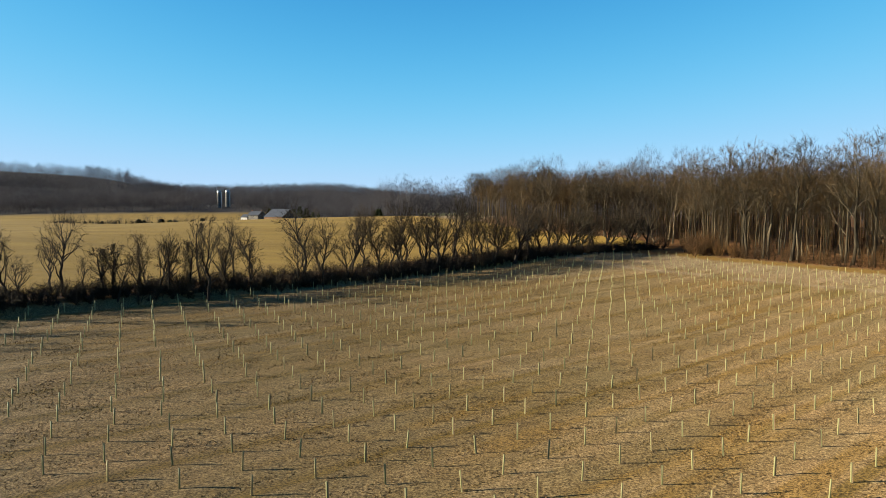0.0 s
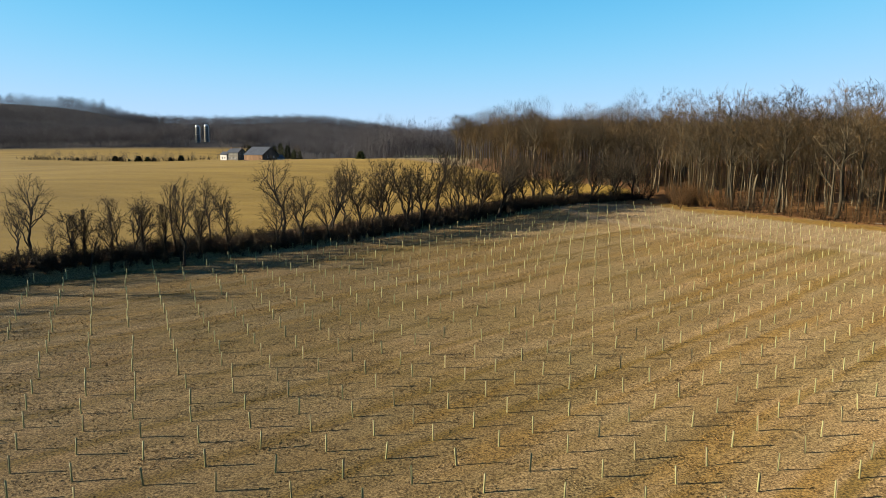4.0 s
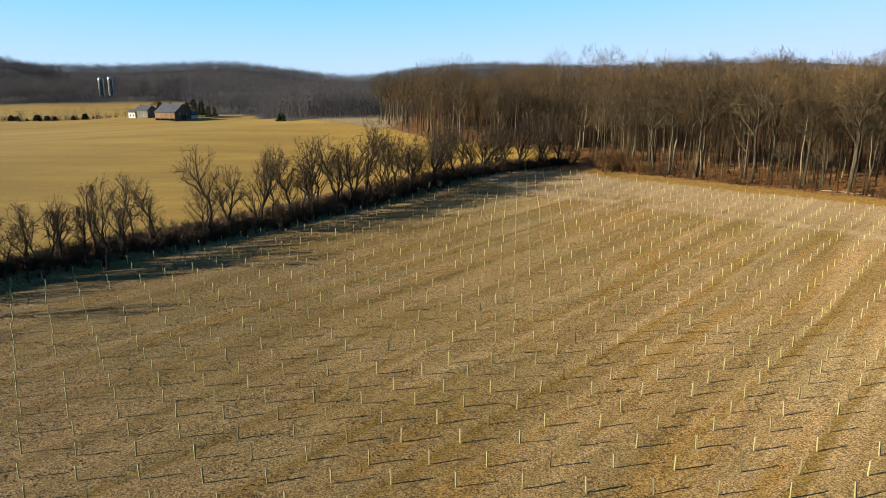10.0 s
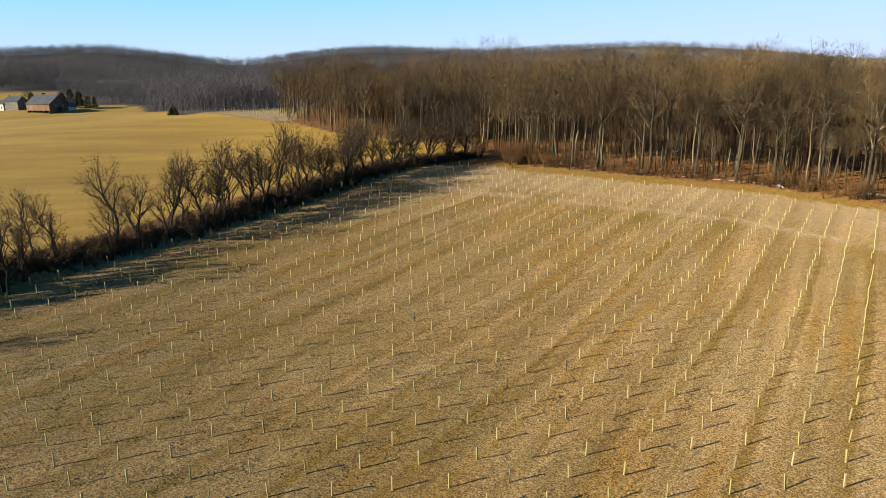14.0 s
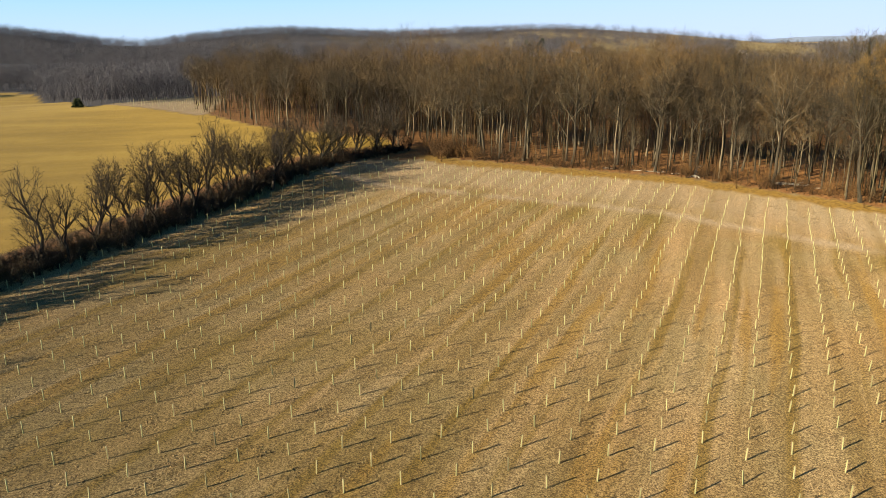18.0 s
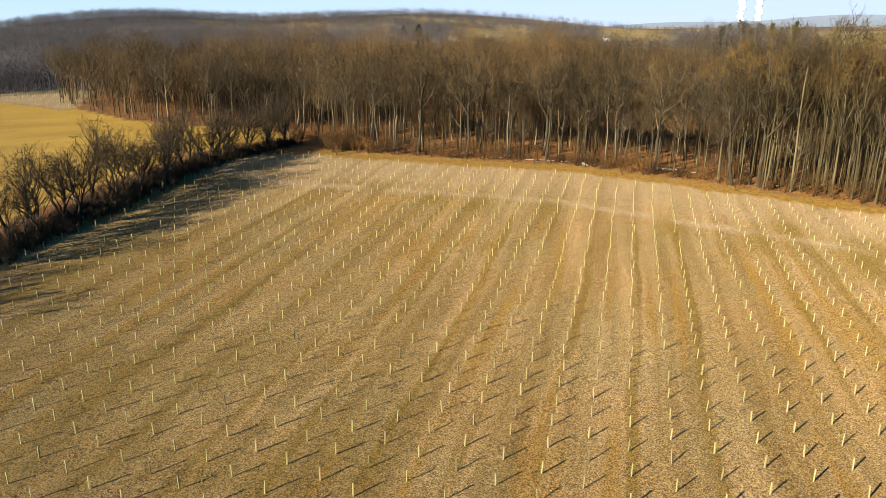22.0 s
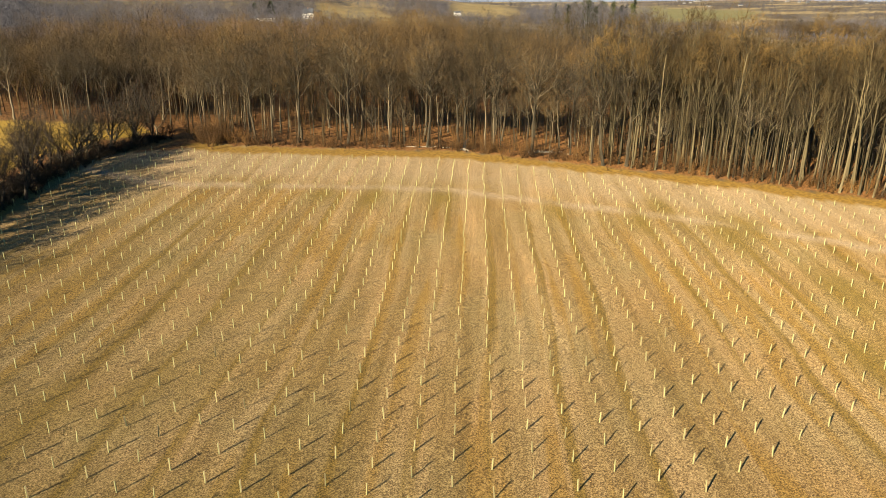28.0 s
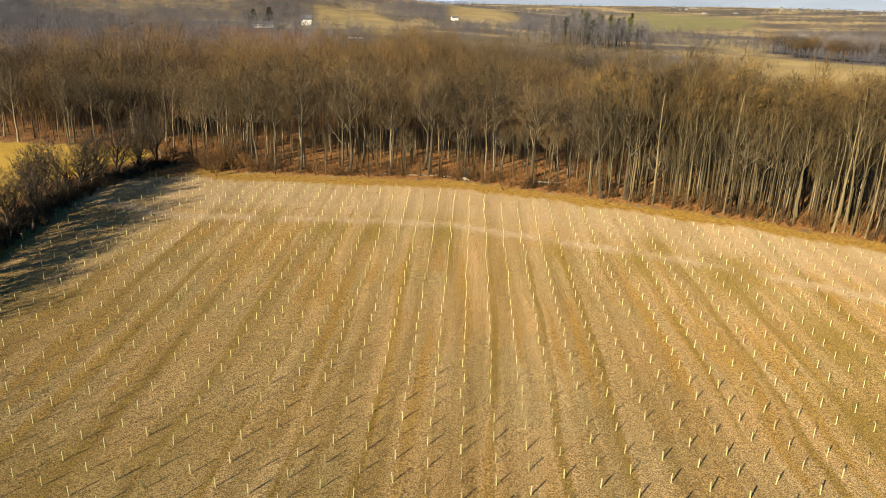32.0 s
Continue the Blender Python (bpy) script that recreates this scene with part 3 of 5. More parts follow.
def tube_mesh():
    w = Wood()
    for r, z0, z1 in ((0.057, -0.05, 1.2), (0.051, 1.2, 0.3)):
        w.limb([(0, 0, z0), (0, 0, (z0 + z1) / 2), (0, 0, z1)], [r, r * 0.97, r], 8)
    v, t = w.arrays()
    v = v.copy()
    rim = np.array([[16 + k, 16 + (k + 1) % 8, 24 + (k + 1) % 8] for k in range(8)] + [[16 + k, 24 + (k + 1) % 8, 24 + k] for k in range(8)])
    return v, np.concatenate([t, rim])


def stake_mesh():
    return boxed(-0.018, -0.012, -0.05, 0.018, 0.012, 1.32, bevel=0.004)


tv, tt = tube_mesh()
tube_me = mesh_of("tree_tube", tv, tt, TUBE, True)
rng = np.random.default_rng(11)
first = None
spare = []
near_tubes = []
for j in range(-40, 50):
    for i in range(-30, 60):
        n, s = -10.84 + ROW * j, 53.04 + (2.761 * j) % STEP + STEP * (i - 12)
        for _ in range(4):
            v, u = (n + 10) / 40, (s - 60) / 50
            bow = v * v if abs(v) < 1.4 else 2.8 * abs(v) - 1.96
            n = -10.84 + ROW * j + 0.08 * u * u + 0.26 * u * v + 1.63 * bow
        s += 0.13 * bow
        x = s * math.sin(LINE) + n * math.cos(LINE) + rng.normal(0, 0.12)
        y = s * math.cos(LINE) - n * math.sin(LINE) + rng.normal(0, 0.12)
        if not (-80 < x < 150 and 18 < y < 185) or rng.random() < 0.02:
            continue
        if float(left_of_hedge(x, y)) > -3.2 or bool(inside(WOOD, x, y)) or float(from_line(EDGE, x, y)) < 6.0:
            continue
        if y < 36 - 0.16 * x:
            continue
        near_tubes.append((math.hypot(x - 20, y - 42), x, y))
near_tubes.sort()
for k, (d, x, y) in enumerate(near_tubes):
    tilt = (rng.normal(0, 2.2), rng.normal(0, 2.2), rng.uniform(0, 360))
    if k < 300:
        m = pose(x, y, height(x, y), *tilt)
        if first is None:
            first = new("tree_shelter")
            tagged(first, "pale yellow-green plastic tube round a young tree in stubble", "tree shelter", "tree shelters in rows")
            part("tube", tube_me, TUBE, first)
            st = part("stake", stake_mesh(), STAKE, first, "thin wooden stake beside the tube")
            st.location = (0.085, 0, 0)
            first.matrix_world = m
        else:
            copy_thing(first, m)
    else:
        spare.append((x, y, height(x, y), tilt[2], 1.0, rng.uniform(0.94, 1.05), 0))
for gx_ in np.arange(-20, 30, 3.6):
    for gy_ in np.arange(250, 318, 3.9):
        px, py = gx_ + 0.25 * (gy_ - 250) - 8, gy_ + 0.3 * gx_
        if bool(inside(PLANTED, px, py)) and float(from_line(PLANTED + PLANTED[:1], px, py)) > 2:
            spare.append((px, py, height(px, py), 0.0, 1.0, 1.0, 0))
scatter("tree_shelter_rows", [(tv, tt)], np.array(spare), TUBE, "rows of pale plastic tree tubes across the stubble", "tree shelter")

# chopped stalks standing in the stubble, thickest where the camera flies over
rng = np.random.default_rng(31)
want = 330000
sx, sy = rng.uniform(-70, 150, want * 2), rng.uniform(22, 190, want * 2)
keep = (left_of_hedge(sx, sy) < -2.0) & ~inside(WOOD, sx, sy) & (from_line(EDGE, sx, sy) > 4)
keep &= rng.random(want * 2) < np.clip(1.35 - np.hypot(sx - 20, sy - 50) / 150, 0.3, 1)
sx, sy = sx[keep][:want], sy[keep][:want]
sn = len(sx)
stalks = Wood()
stalks.slivers(np.c_[sx, sy, land(sx, sy) - 0.03], np.c_[rng.normal(0, 0.10, (sn, 2)), rng.uniform(0.05, 0.15, sn)], rng.uniform(0.04, 0.11, sn), rng)
tagged(new("stubble", stalks.mesh("stubble", STUBBLE)), "short chopped tan straw stalks standing in the field", "stubble", kind="stuff")

# ---------------------------------------------------------------- the wood
def variants(kind, count, **kw):
    out = []
    for k in range(count):
        tree = crowned_tree(kind * 100 + k, **{key: (val(k) if callable(val) else val) for key, val in kw.items()})
        out.append(tree)
    return out


TALL = variants(1, 10, tall=lambda k: 21 + (k * 1.7) % 5, girth=lambda k: 0.17 + 0.03 * (k % 4), low=lambda k: 0.42 + 0.05 * (k % 4),
                spread=lambda k: 4.8 + (k % 3) * 0.9, limbs=14, subs=7, sprays=6, twigs=5, twig_len=0.78, twig_wide=0.035, steep=(0.25, 0.85))
SLIM = variants(2, 6, tall=lambda k: 19.5 + (k * 1.3) % 4, girth=lambda k: 0.115 + 0.02 * (k % 3), low=0.55, wander=0.025, lean=0.012,
                spread=lambda k: 2.2 + 0.4 * (k % 3), limbs=9, subs=6, sprays=5, twigs=5, twig_len=0.8, twig_wide=0.03, stem=0.8, sides=5, steep=(1.2, 2.4))
BROAD = variants(3, 4, tall=lambda k: 23.5 + k, girth=lambda k: 0.28 + 0.03 * k, low=lambda k: 0.3 + 0.04 * k, spread=lambda k: 6.0 + 0.4 * k, limbs=15, subs=8, sprays=5,
                 twigs=5, twig_len=0.9, twig_wide=0.036, stem=0.6, sides=7, steep=(0.25, 0.9))
FOREST = [tree_thing("forest_tree", t.mesh("trunk", BARK_PALE if "slim" in lab else BARK, True), b.mesh("branches", BARK_PALE if "slim" in lab else BARK), c.mesh("crown", TWIG_GOLD if "slim" in lab else TWIG), lab, "trees of the wood")
          for (t, b, c), lab in [(v, "tall bare hardwood with pale grey trunk in leaf litter") for v in TALL]
          + [(v, "slim bare young hardwood with straight pale trunk") for v in SLIM]
          + [(v, "broad bare oak with heavy spreading grey limbs") for v in BROAD]]
used = [False] * len(FOREST)


def plant(pool, used_flags, k, m):
    if used_flags[k]:
        return copy_thing(pool[k], m)
    used_flags[k] = True
    pool[k].matrix_world = m
    return pool[k]


def arrays_of(pair):
    return [w.arrays() for w in pair]


rng = np.random.default_rng(21)
# Large trees that stand out along the wood's edge: x, y, kind, scale, turn
for x, y, k, s, turn in ((94.3, 165.9, 16, 1.1, 20), (71, 186, 17, 0.95, 200), (86, 172, 2, 1.05, 40), (77, 180, 18, 1.0, 90), (104, 157, 19, 1.0, 160),
                         (110, 148, 4, 1.05, 10), (116, 141, 16, 0.92, 250), (121, 135, 7, 1.02, 70), (126, 128, 17, 0.95, 300), (131, 118, 1, 1.0, 120)):
    plant(FOREST, used, k, pose(x, y, height(x, y) - 0.1, 0, 0, turn) @ Matrix.Scale(s, 4))

# old trees that hang over the hay field where the wood turns away
HAY_SIDE = [(46, 207), (36, 222), (27, 234), (19, 247), (12, 260), (12, 276), (16, 292)]
for n in range(20):
    f = (n + 0.6 * rng.random()) / 20 * 5.99
    i = int(f)
    x = HAY_SIDE[i][0] + (HAY_SIDE[i + 1][0] - HAY_SIDE[i][0]) * (f - i) + rng.uniform(0, 6)
    y = HAY_SIDE[i][1] + (HAY_SIDE[i + 1][1] - HAY_SIDE[i][1]) * (f - i) + rng.uniform(-1, 4)
    k = int(rng.integers(16, 20)) if n % 3 else int(rng.integers(0, 10))
    plant(FOREST, used, k, pose(x, y, height(x, y) - 0.1, 0, 0, rng.uniform(0, 360)) @ Matrix.Scale(rng.uniform(0.7, 0.92) * (1 - 0.014 * n), 4))

taken = []
front, deep = [], []
tries = 0
while tries < 34000:
    tries += 1
    x, y = rng.uniform(5, 262), rng.uniform(-40, 290)
    if not bool(inside(WOOD, x, y)):
        continue
    d = float(from_line(EDGE, x, y))
    if d < (4.5 if x > 118 and y < 112 else 7.5):
        continue
    right = x > 118 and y < 112
    gap = (1.8 if right else 4.1) if d < 22 else (3.4 if right else 5.2)
    cell = (int(x // 6), int(y // 6))
    if any(abs(cell[0] - c[0]) <= 1 and abs(cell[1] - c[1]) <= 1 and math.hypot(x - px, y - py) < gap for c, px, py in taken):
        continue
    taken.append((cell, x, y))
    (front if d < 19 else deep).append((d, x, y, right))
front.sort()
for n, (d, x, y, right) in enumerate(front):
    if n >= 380:
        deep.append((d, x, y, right))
        continue
    pick = rng.random()
    k = int(rng.integers(10, 16)) if pick < (0.9 if right else 0.16) else int(rng.integers(16, 20)) if pick > (0.95 if right else 0.72) else int(rng.integers(0, 10))
    s = (rng.uniform(0.92, 1.2) if rng.random() < 0.72 else rng.uniform(0.42, 0.75)) * (0.8 + 0.3 * float(ramp(x, 50, 90))) * (1.04 if right else 1.0)
    plant(FOREST, used, k, pose(x, y, height(x, y) - 0.1, rng.normal(0, 1.2), rng.normal(0, 1.2), rng.uniform(0, 360)) @ Matrix.Scale(s, 4))
DEEP = variants(4, 5, tall=lambda k: 20.5 + (k * 1.7) % 5, girth=lambda k: 0.22 + 0.03 * (k % 3), low=0.45, spread=lambda k: 4.8 + 0.5 * k, limbs=11, subs=6, sprays=4, twigs=5,
                twig_len=1.0, twig_wide=0.045, full=False)
DEEP += variants(5, 4, tall=lambda k: 19 + k, girth=0.16, low=0.58, wander=0.02, spread=2.8, limbs=8, subs=5, sprays=4, twigs=4, twig_len=0.95, twig_wide=0.042, sides=5, full=False,
                 stem=0.8, steep=(1.0, 2.0))
shapes = [arrays_of(v) for v in DEEP]
back = np.array([(x, y) for d, x, y, r in deep if d > 42])
pts = np.array([(x, y, r) for d, x, y, r in deep if d <= 42])
sp = spots_at(rng, pts[:, :2], 0.68, 1.12, 5)
low = (0.85 + 0.15 * ramp(pts[:, 0], 50, 100)) * (1 + 0.14 * (pts[:, 2] > 0))
sp[:, 4:6] *= low[:, None]
slim = (pts[:, 2] > 0) | (rng.random(len(pts)) < 0.25)
sp[slim, 6] = 5 + rng.integers(0, 4, slim.sum())
scatter("wood_trunks", [s[0] for s in shapes], sp, BARK, "trunks of bare hardwoods standing deep in the wood", "trees")
scatter("wood_branches", [s[1] for s in shapes], sp, BARK, "bare grey branches of the hardwoods deep in the wood", "trees")
scatter("wood_crowns", [s[2] for s in shapes], sp, TWIG, "bare brown crowns of the hardwoods deep in the wood", "trees")


def light_tree(seed, tall, spread, twigs, wide, long=1.0, limbs=5, low=0.35, girth=0.16):
    """A cheaper bare tree for woods further off: a trunk, a few limbs and a domed shell of twigs."""
    rng = np.random.default_rng(seed)
    w = Wood()
    w.limb([(0, 0, -0.5), (0.2, 0.1, tall * 0.8)], [girth, 0.05], 3)
    size = np.array([spread, spread, tall * (1 - low) / 2])
    mid = np.array([0, 0, tall * (1 + low) / 2])
    for k in range(limbs):
        a, c = k * 2.4 + rng.random(), rng.uniform(-0.1, 0.8)
        tip = mid + size * 0.85 * np.array([math.cos(a) * math.sqrt(1 - c * c), math.sin(a) * math.sqrt(1 - c * c), c])
        w.limb([(0.1, 0, tall * rng.uniform(low * 0.8, 0.62)), tip], [0.12, 0.03], 3)
    c = rng.uniform(-0.55, 1, twigs)
    a = rng.uniform(0, 6.28, twigs)
    ray = np.c_[np.cos(a) * np.sqrt(1 - c * c), np.sin(a) * np.sqrt(1 - c * c), c]
    lump = 1 + 0.16 * np.sin(a * 3 + seed) * np.cos(c * 4 + seed)
    base = mid + size * ray * (lump * rng.uniform(0.45, 0.97, twigs) ** 0.5)[:, None]
    way = ray * 0.8 + rng.normal(0, 0.5, (twigs, 3)) + np.array([0, 0, 0.15])
    w.slivers(base, way * (long * tall * 0.08), np.full(twigs, wide), rng)
    return w.arrays()


def crown_clump(seed, tall, spread, count, wide):
    """A far-off bare crown: a rounded, lumpy shell of short broad sprays down to the ground."""
    rng = np.random.default_rng(seed)
    w = Wood()
    c, a = rng.uniform(-1, 1, count), rng.uniform(0, 6.28, count)
    ray = np.c_[np.cos(a) * np.sqrt(1 - c * c), np.sin(a) * np.sqrt(1 - c * c), c]
    base = np.array([0, 0, tall * 0.48]) + np.array([spread, spread, tall * 0.52]) * ray * rng.uniform(0.7, 1.0, (count, 1))
    way = ray * 0.35 + rng.normal(0, 0.6, (count, 3))
    w.slivers(base, way * wide * 1.5, wide * rng.uniform(0.7, 1.3, count), rng)
    return w.arrays()


MID = [light_tree(300 + k, 15 + k % 4 * 1.5, 4.4, 170, 0.13, 0.8, 4, 0.12, 0.09) for k in range(6)]
FAR = [crown_clump(330 + k, 11 + k % 3 * 1.8, 4.2, 72, 0.55) for k in range(6)]


def fill(rng, poly, count, lo, hi, keep=None):
    xs, ys = [p[0] for p in poly], [p[1] for p in poly]
    out = []
    while len(out) < count:
        xy = np.c_[rng.uniform(min(xs), max(xs), count), rng.uniform(min(ys), max(ys), count)]
        ok = inside(poly, xy[:, 0], xy[:, 1])
        if keep is not None:
            ok &= keep(xy[:, 0], xy[:, 1])
        out += [tuple(p) for p in xy[ok]]
    return np.array(out[:count])


back_spots = spots_at(rng, back, 0.82, 1.36, 6)
back_spots[:, 4:6] *= (0.82 + 0.18 * ramp(back[:, 0], 50, 100))[:, None]
BACK = [light_tree(360 + k, 17 + k % 4 * 1.5, 3.9 + 0.25 * k, 680, 0.055, 0.62, 9, 0.42) for k in range(6)]
scatter("wood_back", BACK, back_spots, TWIG, "bare brown trees at the back of the wood", "trees")
mid_xy = np.concatenate([fill(rng, WOOD, 760, 0, 0, lambda x, y: (y > 285) & (y < 470)), fill(rng, COPSE, 1050, 0, 0, lambda x, y: y < 520)])
far_xy = np.concatenate([fill(rng, WOOD, 900, 0, 0, lambda x, y: y >= 470), fill(rng, COPSE, 700, 0, 0, lambda x, y: y >= 520)])
scatter("wood_far_end", MID, spots_at(rng, far_xy, 0.7, 1.0, 6), TWIG_HAZED, "bare grey-brown woodland at the valley's end", "trees")
scatter("wood_beyond", MID, spots_at(rng, mid_xy, 0.65, 0.95, 6), TWIG_HAZED, "bare grey-brown woodland filling the shallow valley", "trees")

def on_facing_slope(x, y):
    """Slopes that rise away from the valley, and the crests; the backs of the hills are bare of detail."""
    d = np.hypot(x, y)
    return land(x * (1 + 30 / d), y * (1 + 30 / d)) - land(x, y) > -3.0


hill = []
while len(hill) < 12500:
    a, d = rng.uniform(radians(-42), radians(52), 6000), np.sqrt(rng.uniform(600 ** 2, 1500 ** 2, 6000))
    x, y = np.sin(a) * d, np.cos(a) * d
    ok = (y > 608) & ~inside(COPSE, x, y) & ~inside(WOOD, x, y) & ~((x > 240) & (np.hypot(x, y) < 1150)) & on_facing_slope(x, y)
    for poly in MEADOWS:
        ok &= ~inside(poly, x, y)
    hill += list(zip(x[ok], y[ok]))
yard = [(-203, 655), (-165, 540)]
crest = []
while len(crest) < 3200:
    a, d = rng.uniform(radians(-42), radians(40), 6000), np.sqrt(rng.uniform(800 ** 2, 1500 ** 2, 6000))
    x, y = np.sin(a) * d, np.cos(a) * d
    step = land(x * (1 + 30 / d), y * (1 + 30 / d)) - land(x, y)
    ok = (step > -0.8) & (step < 3.0) & (land(x, y) > 40) & ~((x > 240) & (d < 1150))
    crest += list(zip(x[ok], y[ok]))
hill = np.array(hill[:12500] + crest[:3200])
hill = hill[from_line(yard, hill[:, 0], hill[:, 1]) > 10]
front_hill = fill(rng, [(-430, 606), (-40, 606), (-40, 720), (-430, 720)], 1300, 0, 0, lambda x, y: ~inside(COPSE, x, y) & (from_line(yard, x, y) > 10))
close = np.hypot(hill[:, 0], hill[:, 1]) < 860
scatter("wooded_hills", FAR, spots_at(rng, hill[~close], 0.75, 1.2, 6), TWIG_HAZED, "grey leafless woods covering the distant hills, haze blue in their colour", "trees")
scatter("hill_foot_wood", MID, spots_at(rng, hill[close], 0.65, 0.95, 6), TWIG_HAZED, "grey-brown leafless wood at the foot of the hills", "trees")
scatter("valley_wood", MID, spots_at(rng, front_hill, 0.65, 1.0, 6), TWIG_HAZED, "grey-brown leafless wood along the far side of the hay fields", "trees")

# a row of tall trees on the skyline of the near hill
crest_xy = []
for n in range(22):
    a = radians(rng.uniform(-26.6, -23.6))
    d = np.arange(800, 1300, 10.0)
    best = d[int(np.argmax((land(np.sin(a) * d, np.cos(a) * d) - 18) / d))] - rng.uniform(0, 25)
    crest_xy.append((math.sin(a) * best, math.cos(a) * best))
scatter("crest_trees", BACK, spots_at(rng, crest_xy, 0.75, 1.0, 6), TWIG_HAZED, "tall bare trees in a row on the hill's skyline", "trees")

# belts and brush of the plain beyond the wood
BRUSHLAND = [(582, 350), (682, 285), (1085, 423), (1200, 640), (907, 670), (618, 420)]
LINE_WOOD = [(560, 560), (640, 560), (830, 850), (1050, 1070), (890, 975)]
plain = []
while len(plain) < 6800:
    a, d = rng.uniform(radians(22), radians(95), 3000), 330 + 2700 * rng.random(3000) ** 1.3
    x, y = np.sin(a) * d, np.cos(a) * d
    belt = np.array([noise.noise((p * 0.0062, q * 0.0062, 4.0)) for p, q in zip(x, y)])
    ok = (belt > -0.05 - 0.25 * ramp(d, 1100, 1600)) & ~inside(WOOD, x, y) & ~((x < 330) & (y > 608)) & ~inside(BRUSHLAND, x, y) & ~inside(BELT, x, y)
    for poly in MEADOWS:
        ok &= ~inside(poly, x, y)
    plain += list(zip(x[ok], y[ok]))
plain = np.array(plain[:6800])
close = np.hypot(plain[:, 0], plain[:, 1]) < 1000
scatter("tree_belts", FAR, spots_at(rng, plain[~close], 0.7, 1.15, 6), TWIG_HAZED, "brown tree belts between the far fields", "trees")
scatter("field_trees", MID, spots_at(rng, plain[close], 0.55, 0.9, 6), TWIG_HAZED, "grey-brown bare trees between the fields beyond the wood", "trees")
scatter("field_belt", MID, spots_at(rng, fill(rng, BELT, 560, 0, 0), 0.75, 1.15, 6), TWIG_HAZED, "bare brown trees with pale trunks behind the tan field", "trees")
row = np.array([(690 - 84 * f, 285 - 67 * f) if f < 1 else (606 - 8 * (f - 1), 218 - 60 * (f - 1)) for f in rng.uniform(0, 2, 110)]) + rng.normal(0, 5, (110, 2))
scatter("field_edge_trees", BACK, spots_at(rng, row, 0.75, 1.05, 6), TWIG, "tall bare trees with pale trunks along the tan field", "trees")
scatter("brush_land", MID, spots_at(rng, fill(rng, BRUSHLAND, 1300, 0, 0), 0.2, 0.6, 6), TWIG_HAZED, "grey scrub and young trees on rough land", "shrubs")
scatter("field_line_wood", MID, spots_at(rng, fill(rng, LINE_WOOD, 160, 0, 0), 0.5, 0.95, 6), TWIG_HAZED, "strip of bare trees between two far fields", "trees")


# undergrowth along the wood's edge and inside it
POLES = [light_tree(380 + k, 8 + k * 1.6, 1.7, 46, 0.045, 1.0, 0, 0.22) for k in range(5)]
poles = fill(rng, WOOD, 1900, 0, 0, lambda x, y: (y < 300) & (y > -20) & (from_line(EDGE, x, y) > 6) & ((x < 150) | (rng.random(len(x)) < 0.5)))
scatter("wood_saplings", POLES, spots_at(rng, poles, 0.6, 1.15, 5), TWIG, "thin bare saplings filling the wood between the trunks", "trees")
corner = fill(rng, [(18, 266), (31, 232), (52, 214), (75, 205), (95, 240), (60, 310), (26, 300)], 170, 0, 0)
right_back = fill(rng, [(152, -60), (200, -60), (198, 20), (196, 65), (222, 125), (165, 130), (153, 60)], 210, 0, 0)
scatter("wood_right_side", BACK, spots_at(rng, right_back, 1.0, 1.3, 6), TWIG_GOLD, "golden-brown bare trees filling the far side of the wood", "trees")
scatter("hay_side_trees", BACK, spots_at(rng, corner, 0.65, 1.05, 6), TWIG, "dark bare trees of the wood beside the hay field", "trees")


def shrub(seed, tall, wide, stems, twigs, thick=0.024):
    rng = np.random.default_rng(seed)
    w = Wood()
    a = rng.uniform(0, 6.28, stems)
    for k in range(stems):
        lean = rng.uniform(0.1, 0.45)
        top = np.array([math.cos(a[k]) * lean * tall, math.sin(a[k]) * lean * tall, tall * rng.uniform(0.6, 1)])
        w.limb([(0, 0, -0.1), top * 0.5 + rng.normal(0, 0.1, 3), top], [0.03, 0.02, 0.008], 3)
        s = rng.uniform(0.25, 1, twigs)[:, None]
        way = rng.normal(0, 0.75, (twigs, 3)) + 0.5 * top / tall
        w.slivers(top * s + rng.normal(0, 0.15, (twigs, 3)), way * wide * 0.5, np.full(twigs, thick), rng)
    return w.arrays()


SHRUBS = [shrub(400 + k, 2.4 + k * 0.7, 1.3, 8, 16, 0.034) for k in range(5)]
edge_xy = []
while len(edge_xy) < 720:
    x, y = rng.uniform(20, 190), rng.uniform(-30, 215)
    d = float(from_line(EDGE, x, y))
    if bool(inside(WOOD, x, y)) and 3.5 < d < 16 and rng.random() < math.exp(-d / 6):
        edge_xy.append((x, y))
scatter("edge_undergrowth", SHRUBS, spots_at(rng, edge_xy, 0.3, 1.25, 5), TWIG_RED, "russet leafless shrubs and saplings along the wood's edge", "shrubs")
deep_xy = fill(rng, WOOD, 330, 0, 0, lambda x, y: (y < 230))
scatter("wood_undergrowth", SHRUBS, spots_at(rng, deep_xy, 0.6, 1.3, 5), TWIG_RED, "thin russet saplings among the trunks of the wood", "shrubs")

# ---------------------------------------------------------------- the hedgerow
HEDGE_TREES = [crowned_tree(500 + k, tall=10.5 + (k * 1.9) % 4.5, girth=0.21 + 0.04 * (k % 3), low=0.3 + 0.06 * (k % 3), spread=2.5 + (k % 4) * 0.65, limbs=12,
                            subs=5, sprays=4, twigs=4, twig_len=0.7, twig_wide=0.03, stem=0.6, lean=0.12, wander=0.14, steep=(0.5, 1.3)) for k in range(9)]


